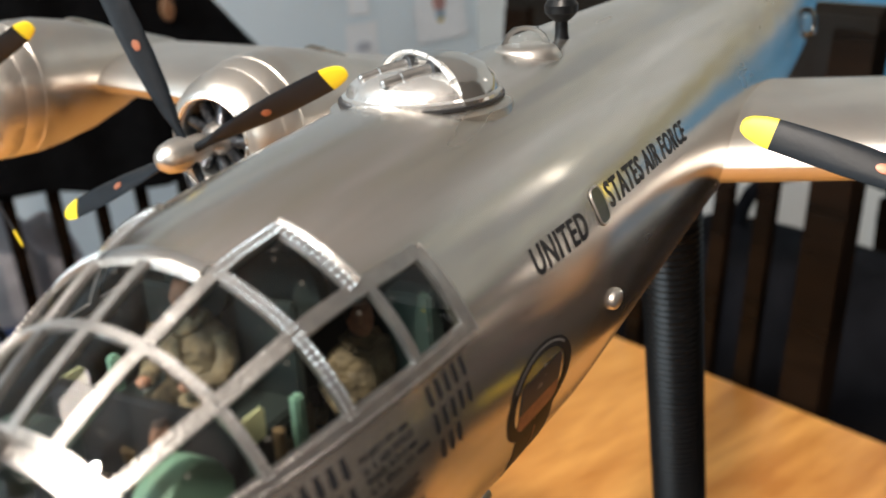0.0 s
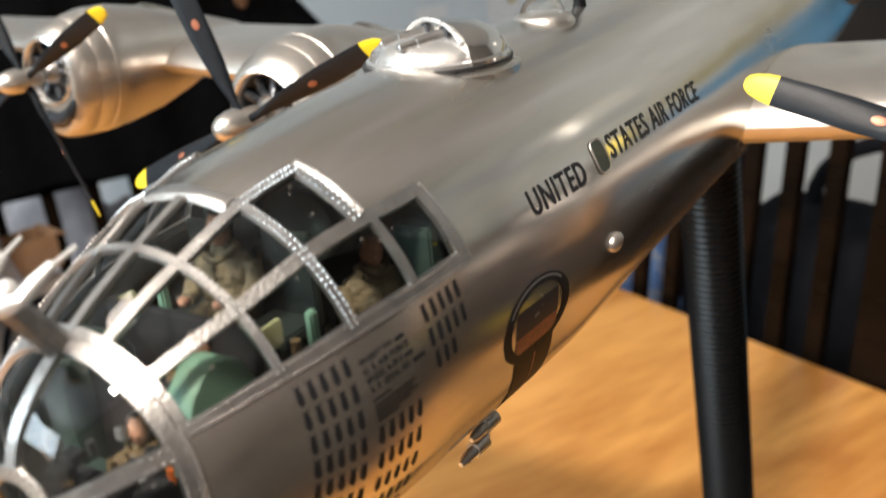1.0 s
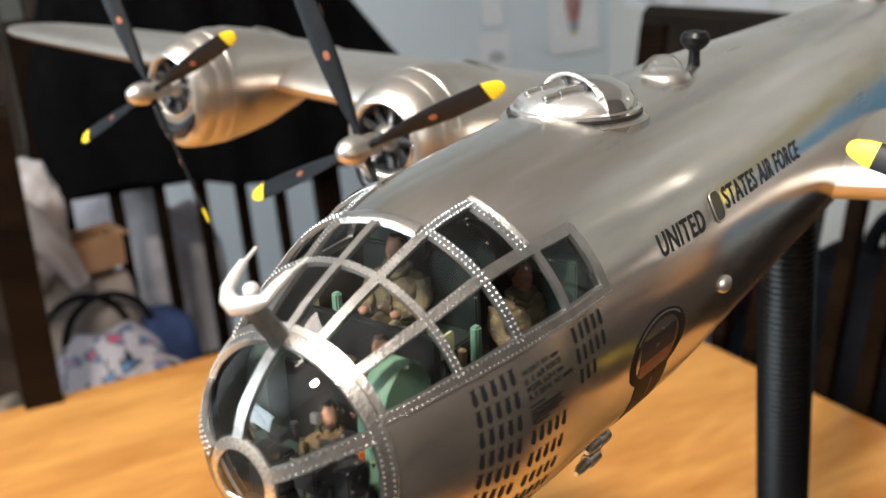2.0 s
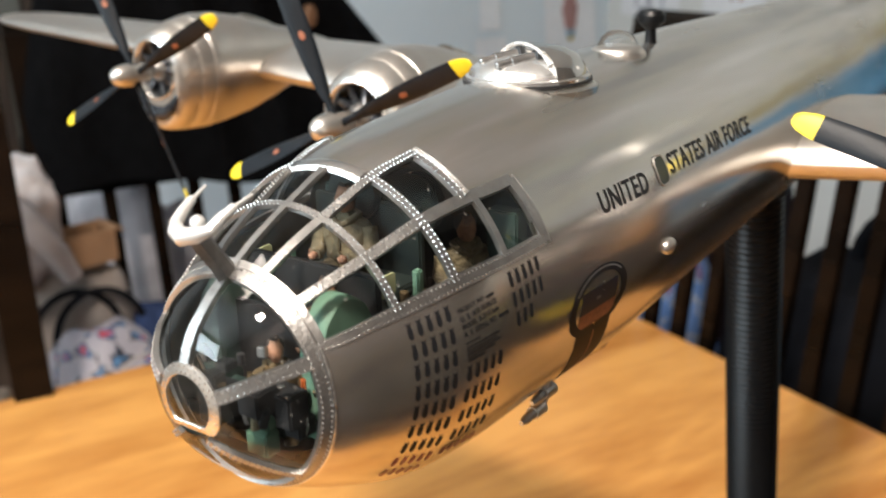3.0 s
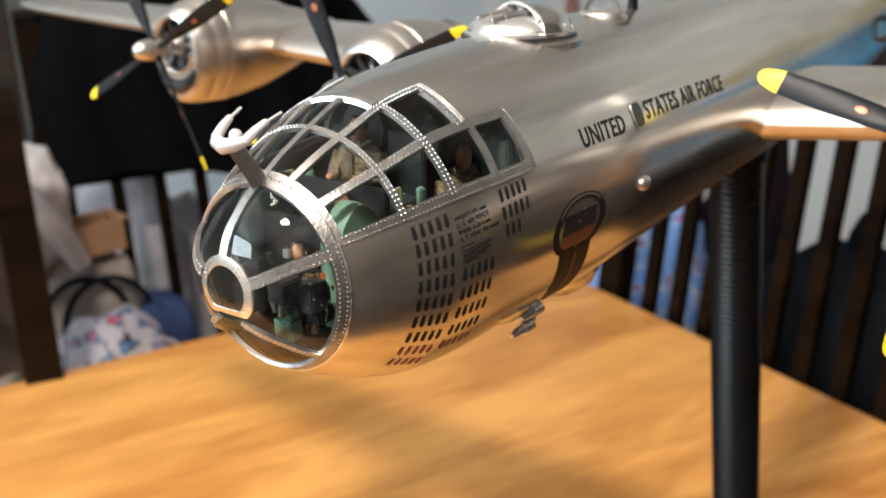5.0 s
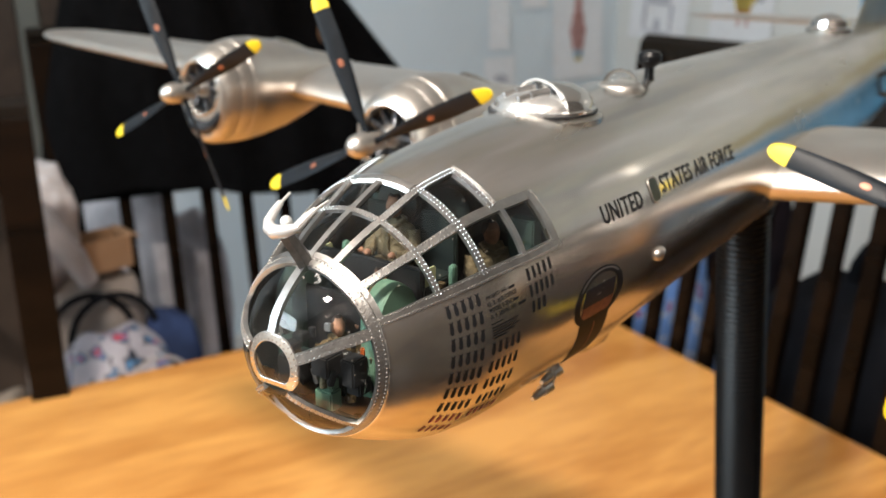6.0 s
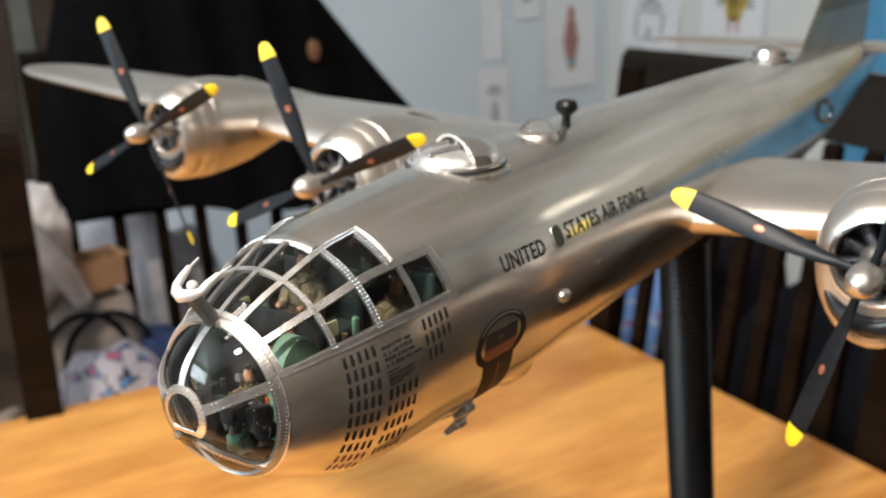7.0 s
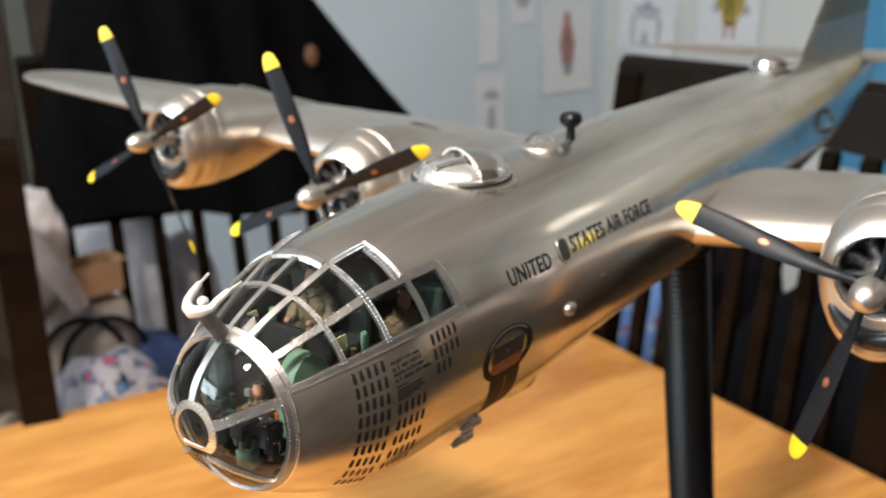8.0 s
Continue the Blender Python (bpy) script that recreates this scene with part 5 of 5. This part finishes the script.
heap("patterned_bag", (-1.10, 0.165, 0.47), (0.17, 0.15, 0.275), PATTERN, "glossy printed plastic bag with blue and red blotches on a chair", "bag", 2, 0.14)
heap("tote_bag", (-1.22, 0.155, 0.47), (0.10, 0.17, 0.345), DIMCLOTH, "taupe cloth tote bag lying on a chair", "bag", 3, 0.2)
bm = bmesh.new()
for k in (0, 1):
    tube(bm, [(0.052 + 0.012 * k, 0.06 * math.cos(a) - 0.01 + 0.03 * k, 0.235 + 0.07 * math.sin(a)) for a in [math.pi * q / 14 for q in range(15)]], 0.005, 8)
part("bag_handle", bm, BLACKBAG, bpy.data.objects["tote_bag"], "thin black curved bag handle")
heap("blanket", (-1.56, 0.30, 0.0), (0.20, 0.30, 0.86), LILAC, "grey-lilac blanket heaped behind a chair", "blanket", 41, 0.22)
heap("sweater", (-1.21, 0.115, 0.785), (0.07, 0.075, 0.185), GREYCLOTH, "pale sweater crumpled on top of a bag", "clothes", 5, 0.25)
bm = bmesh.new()
tube(bm, [(0.02, -0.03, 0.13), (0.045, -0.01, 0.10), (0.05, 0.02, 0.05), (0.045, 0.035, 0.012)], [0.018, 0.02, 0.017, 0.014], 12)
part("sleeve", bm, GREYCLOTH, bpy.data.objects["sweater"], "pale sleeve hanging down", angle=80)
heap("navy_bag", (-1.16, 0.250, 0.47), (0.12, 0.09, 0.265), NAVY, "navy blue cloth bag on a chair", "bag", 13, 0.15)
heap("white_bag", (-1.13, 0.02, 0.47), (0.12, 0.08, 0.215), WARMCLOTH, "plain beige cloth bag beside the chair", "bag", 29, 0.12)
bm = bmesh.new()
tube(bm, [(0.087, 0.045 * math.cos(a) + 0.035, 0.20 + 0.06 * math.sin(a)) for a in [0.1 + 2.8 * q / 14 for q in range(15)]], 0.003, 8)
part("glossy_rim", bm, GREYCLOTH, bpy.data.objects["patterned_bag"], "shiny pale plastic rim of the bag")
heap("black_bag", (-0.52, 1.14, 0.0), (0.72, 0.30, 0.80), BLACKBAG, "large black cloth bag standing on the floor", "bag", 17, 0.16)
bm = bmesh.new()
tube(bm, [(0.16 * math.cos(a), 0, 0.11 * math.sin(a)) for a in [math.pi * k / 14 for k in range(15)]], 0.012, 8)
handle = part("bag_handle", bm, BLACKBAG, bpy.data.objects["black_bag"], "black cloth handle")
handle.location = (0, 0, 0.76)
heap("blue_bag", (-1.07, 1.02, 0.0), (0.36, 0.30, 0.82), BLUECLOTH, "tall blue and white printed plastic bag", "bag", 19, 0.16)
bm = bmesh.new()
tube(bm, [(0.07 * math.cos(a), -0.02, 0.07 * math.sin(a)) for a in [math.pi * k / 14 for k in range(15)]], 0.008, 8)
handle = part("bag_handle", bm, BLUECLOTH, bpy.data.objects["blue_bag"], "blue plastic handle")
handle.location = (0, 0, 0.79)
heap("folded_cloth", (-1.02, 1.30, 0.0), (0.16, 0.16, 0.92), PURPLE, "plum-coloured cloth bundle behind the chair", "clothes", 23, 0.2)


def carton(c, sx, sy, sz, mat, label, rz=0):
    b = thing("carton", ROOM @ pose(*c, 0, 0, rz), label, "box")
    bm = bmesh.new()
    for q in ((-sx / 2, -sy / 2, 0, sx / 2, -sy / 2 + 0.004, sz), (-sx / 2, sy / 2 - 0.004, 0, sx / 2, sy / 2, sz), (-sx / 2, -sy / 2 + 0.004, 0, -sx / 2 + 0.004, sy / 2 - 0.004, sz), (sx / 2 - 0.004, -sy / 2 + 0.004, 0, sx / 2, sy / 2 - 0.004, sz), (-sx / 2 + 0.004, -sy / 2 + 0.004, 0, sx / 2 - 0.004, sy / 2 - 0.004, 0.004)):
        box(bm, *q)
    part("carton_body", bm, mat, b, smooth=False)
    for s in (1, -1):
        part("flap", box(bmesh.new(), -sx / 2, 0, 0, sx / 2, 0.014, 0.003, m=pose(0, s * sy / 2, sz, -25 if s > 0 else 205)), mat, b, smooth=False)
    return b


carton((-1.20, 0.175, 0.805), 0.06, 0.07, 0.045, CARD, "open brown cardboard carton on a tote bag", 12)


# ---- drawings pinned to the walls ----
def drawing(wall, u, z, w, h, label, strokes, tilt=0.0):
    """A sheet on a wall; u: its middle along the wall. strokes: (du, dz, w, h, material) marks on it."""
    m = ROOM @ (pose(WX + 0.003, u, z, 90, 0, 90) if wall == "west" else pose(u, WY - 0.003, z, 90, 0, 0)) @ pose(0, 0, 0, 0, 0, tilt)
    d = thing("drawing", m, label, "drawing", "drawings on the walls")
    bm = bmesh.new()
    n = 6
    rings = []
    for i in range(n + 1):
        y = h * (i / n - 0.5)
        curl = 0.006 * (1 - i / n) ** 2
        rings.append([(-w / 2, y, curl), (w / 2, y, curl * 1.6), (w / 2, y, curl * 1.6 + 0.0006), (-w / 2, y, curl + 0.0006)])
    skin(bm, rings)
    part("paper_sheet", bm, PAPER, d, smooth=False)
    for du, dz, sw, sh, mat in strokes:
        bm = bmesh.new()
        z0 = 0.0115
        skin(bm, [[(du + a * sw / 2 * math.cos(2 * math.pi * k / 16), dz + a * sh / 2 * math.sin(2 * math.pi * k / 16), hh) for k in range(16)] for hh, a in ((z0 - 0.009, 1.0), (z0, 1.0))])
        part("crayon_mark", bm, mat, d, smooth=False)
    return d


RED = material("red_crayon", (0.66, 0.36, 0.33), 0.8, 0.0, 120, 0.4)
CYAN = material("blue_crayon", (0.38, 0.55, 0.68), 0.8, 0.0, 120, 0.4)
GOLD = material("yellow_crayon", (0.74, 0.55, 0.13), 0.8, 0.0, 120, 0.4)
GREYCRAYON = material("pencil_grey", (0.62, 0.62, 0.68), 0.8, 0.0, 120, 0.3)
BLUEBOARD = material("sky_blue_board", (0.10, 0.36, 0.62), 0.6, 0.0, 6, 0.12)

ORANGE = material("orange_crayon", (0.74, 0.36, 0.12), 0.8, 0.0, 120, 0.3)

drawing("west", 1.955, 0.945, 0.205, 0.30, "child's drawing of a red figure on white paper", [(-0.005, 0.085, 0.022, 0.06, RED), (-0.005, 0.045, 0.04, 0.06, RED), (-0.005, 0.005, 0.058, 0.07, RED), (-0.005, -0.03, 0.046, 0.06, RED), (-0.014, -0.065, 0.014, 0.03, CYAN), (0.006, -0.065, 0.014, 0.03, CYAN), (-0.004, -0.085, 0.022, 0.016, GOLD)], 1.5)
drawing("west", 1.645, 0.765, 0.115, 0.24, "narrow white sheet with a grey pencil drawing", [(0.0, 0.05, 0.05, 0.03, GREYCRAYON), (0.0, -0.04, 0.025, 0.11, GREYCRAYON)], 0)
drawing("west", 1.640, 1.06, 0.075, 0.30, "narrow white sheet with faint marks", [], -1)
drawing("west", 1.77, 1.14, 0.10, 0.22, "white sheet with faint marks", [(0, -0.03, 0.05, 0.06, GREYCRAYON)], 1)
drawing("north", -2.17, 1.03, 0.26, 0.21, "child's pencil drawing of a house on white paper", [(-0.06, -0.03, 0.008, 0.09, GREYCRAYON), (0.06, -0.03, 0.008, 0.09, GREYCRAYON), (0, -0.075, 0.12, 0.008, GREYCRAYON), (0, 0.015, 0.12, 0.008, GREYCRAYON), (-0.03, 0.035, 0.05, 0.02, GREYCRAYON), (0.03, 0.035, 0.05, 0.02, GREYCRAYON), (0, 0.052, 0.03, 0.02, GREYCRAYON), (0, -0.055, 0.02, 0.04, GREYCRAYON)], -3)
drawing("north", -1.83, 1.10, 0.235, 0.29, "child's drawing of a yellow figure on white paper", [(0.01, 0.01, 0.05, 0.11, GOLD), (0.01, -0.03, 0.062, 0.08, GOLD), (0.01, 0.085, 0.045, 0.05, GOLD), (-0.03, 0.015, 0.018, 0.07, GOLD), (0.05, 0.0, 0.018, 0.07, GOLD), (0.012, -0.06, 0.05, 0.02, ORANGE), (-0.005, -0.085, 0.006, 0.04, RED), (0.026, -0.085, 0.006, 0.04, RED), (-0.045, -0.015, 0.02, 0.03, GREYCRAYON), (0.07, -0.02, 0.02, 0.03, GREYCRAYON)], 0)
board = thing("blue_board", ROOM @ pose(-1.27, WY - 0.004, 1.12, 90), "sky-blue poster board fixed to the wall", "board")
part("board_sheet", box(bmesh.new(), -0.17, -0.43, 0, 1.24, 0.12, 0.006, 0.002), BLUEBOARD, board, smooth=False)
# out of view; added to give the skin its yellow reflected streak
banner = thing("reflection_banner", ROOM @ pose(-0.40, WY - 0.004, 1.36, 90), "unseen yellow paper strip above the blue board, added for its reflection", "banner")
part("banner_sheet", box(bmesh.new(), -0.75, -0.06, 0, 0.62, 0.07, 0.004, 0.001), material("yellow_paper", (0.52, 0.42, 0.14), 0.8, 0.0, 8, 0.15), banner, smooth=False)

# ---- ceiling lamp ----
def ceiling_lamp(lx, ly, sx, sy):
    lamp = thing("ceiling_lamp", ROOM @ pose(lx, ly, CEIL), "flat ceiling lamp with a white frame", "ceiling lamp", "ceiling lamps")
    a, b = sx / 2 + 0.005, sy / 2 + 0.005
    for q in ((-a - 0.025, -b - 0.025, -0.08, -a, b + 0.025, 0), (a, -b - 0.025, -0.08, a + 0.025, b + 0.025, 0), (-a, -b - 0.025, -0.08, a, -b, 0), (-a, b, -0.08, a, b + 0.025, 0)):
        part("lamp_frame", box(bmesh.new(), *q, 0.004), WHITE, lamp, smooth=False)


for lx, ly, sx, sy, watts in LAMPS:
    ceiling_lamp(lx, ly, sx, sy)

CABINETWOOD = wood_material("brown_cabinet_wood", (0.055, 0.038, 0.027), (0.034, 0.023, 0.016), 8.0, 8.0, 0.4)
# ---- unseen tall cabinet, added so the fuselage side reflects something dark ----
cabinet = thing("cabinet", ROOM @ pose(0.35, WY - 0.19, 0), "unseen tall dark cabinet with two doors, added to darken reflections", "cabinet")
part("body", box(bmesh.new(), -0.35, -0.15, 0, 0.35, 0.17, 1.42, 0.006), CABINETWOOD, cabinet, smooth=False)
for s in (-1, 1):
    leaf = part("cabinet_door", box(bmesh.new(), min(0.004 * s, 0.34 * s), -0.172, 0.08, max(0.004 * s, 0.34 * s), -0.151, 1.40, 0.003), CABINETWOOD, cabinet, smooth=False)
    part("handle", box(bmesh.new(), min(0.03 * s, 0.045 * s), -0.20, 0.72, max(0.03 * s, 0.045 * s), -0.173, 0.86, 0.003), STEEL, leaf, "dull metal handle", smooth=False)

# ---- unseen low sideboard next to the cabinet, added to dim the flank's reflection ----
sideboard = thing("sideboard", ROOM @ pose(-0.40, WY - 0.20, 0), "unseen low dark sideboard with three doors, added to darken reflections", "sideboard")
part("body", box(bmesh.new(), -0.38, -0.16, 0.06, 0.38, 0.18, 0.63, 0.005), DARKWOOD, sideboard, smooth=False)
part("plinth", box(bmesh.new(), -0.36, -0.13, 0, 0.36, 0.18, 0.059, 0.003), DARKWOOD, sideboard, smooth=False)
for k in range(3):
    leaf = part("sideboard_door", box(bmesh.new(), -0.37 + 0.248 * k, -0.182, 0.08, -0.128 + 0.248 * k, -0.161, 0.61, 0.003), DARKWOOD, sideboard, smooth=False)
    part("handle", box(bmesh.new(), -0.16 + 0.248 * k, -0.205, 0.36, -0.148 + 0.248 * k, -0.183, 0.46, 0.003), STEEL, leaf, "dull metal handle", smooth=False)

# ---- the dark door beside the jacket ----
DOORBROWN = wood_material("brown_door_wood", (0.050, 0.032, 0.022), (0.030, 0.019, 0.013), 8.0, 8.0, 0.5)
DOORGREY = material("grey_green_door_paint", (0.13, 0.135, 0.12), 0.6, 0.0, 12, 0.12)
door = thing("door_1", ROOM @ pose(WX, 0, 0), "dark brown door with a grey-green strip", "door", kind="structure")
part("door_leaf", box(bmesh.new(), 0.002, -0.50, 0.01, 0.035, 0.245, 2.04, 0.003), DOORBROWN, door, smooth=False)
part("door_strip", box(bmesh.new(), 0.002, 0.247, 0.01, 0.030, 0.298, 2.04, 0.003), DOORGREY, door, "grey-green painted strip", smooth=False)
part("door_frame", box(bmesh.new(), 0.002, 0.300, 0.0, 0.045, 0.375, 2.10, 0.003), DOORBROWN, door, smooth=False)
part("door_frame", box(bmesh.new(), 0.002, -0.58, 0.0, 0.045, -0.502, 2.10, 0.003), DOORBROWN, door, smooth=False)
part("door_frame", box(bmesh.new(), 0.002, -0.502, 2.045, 0.045, 0.300, 2.10, 0.003), DOORBROWN, door, smooth=False)
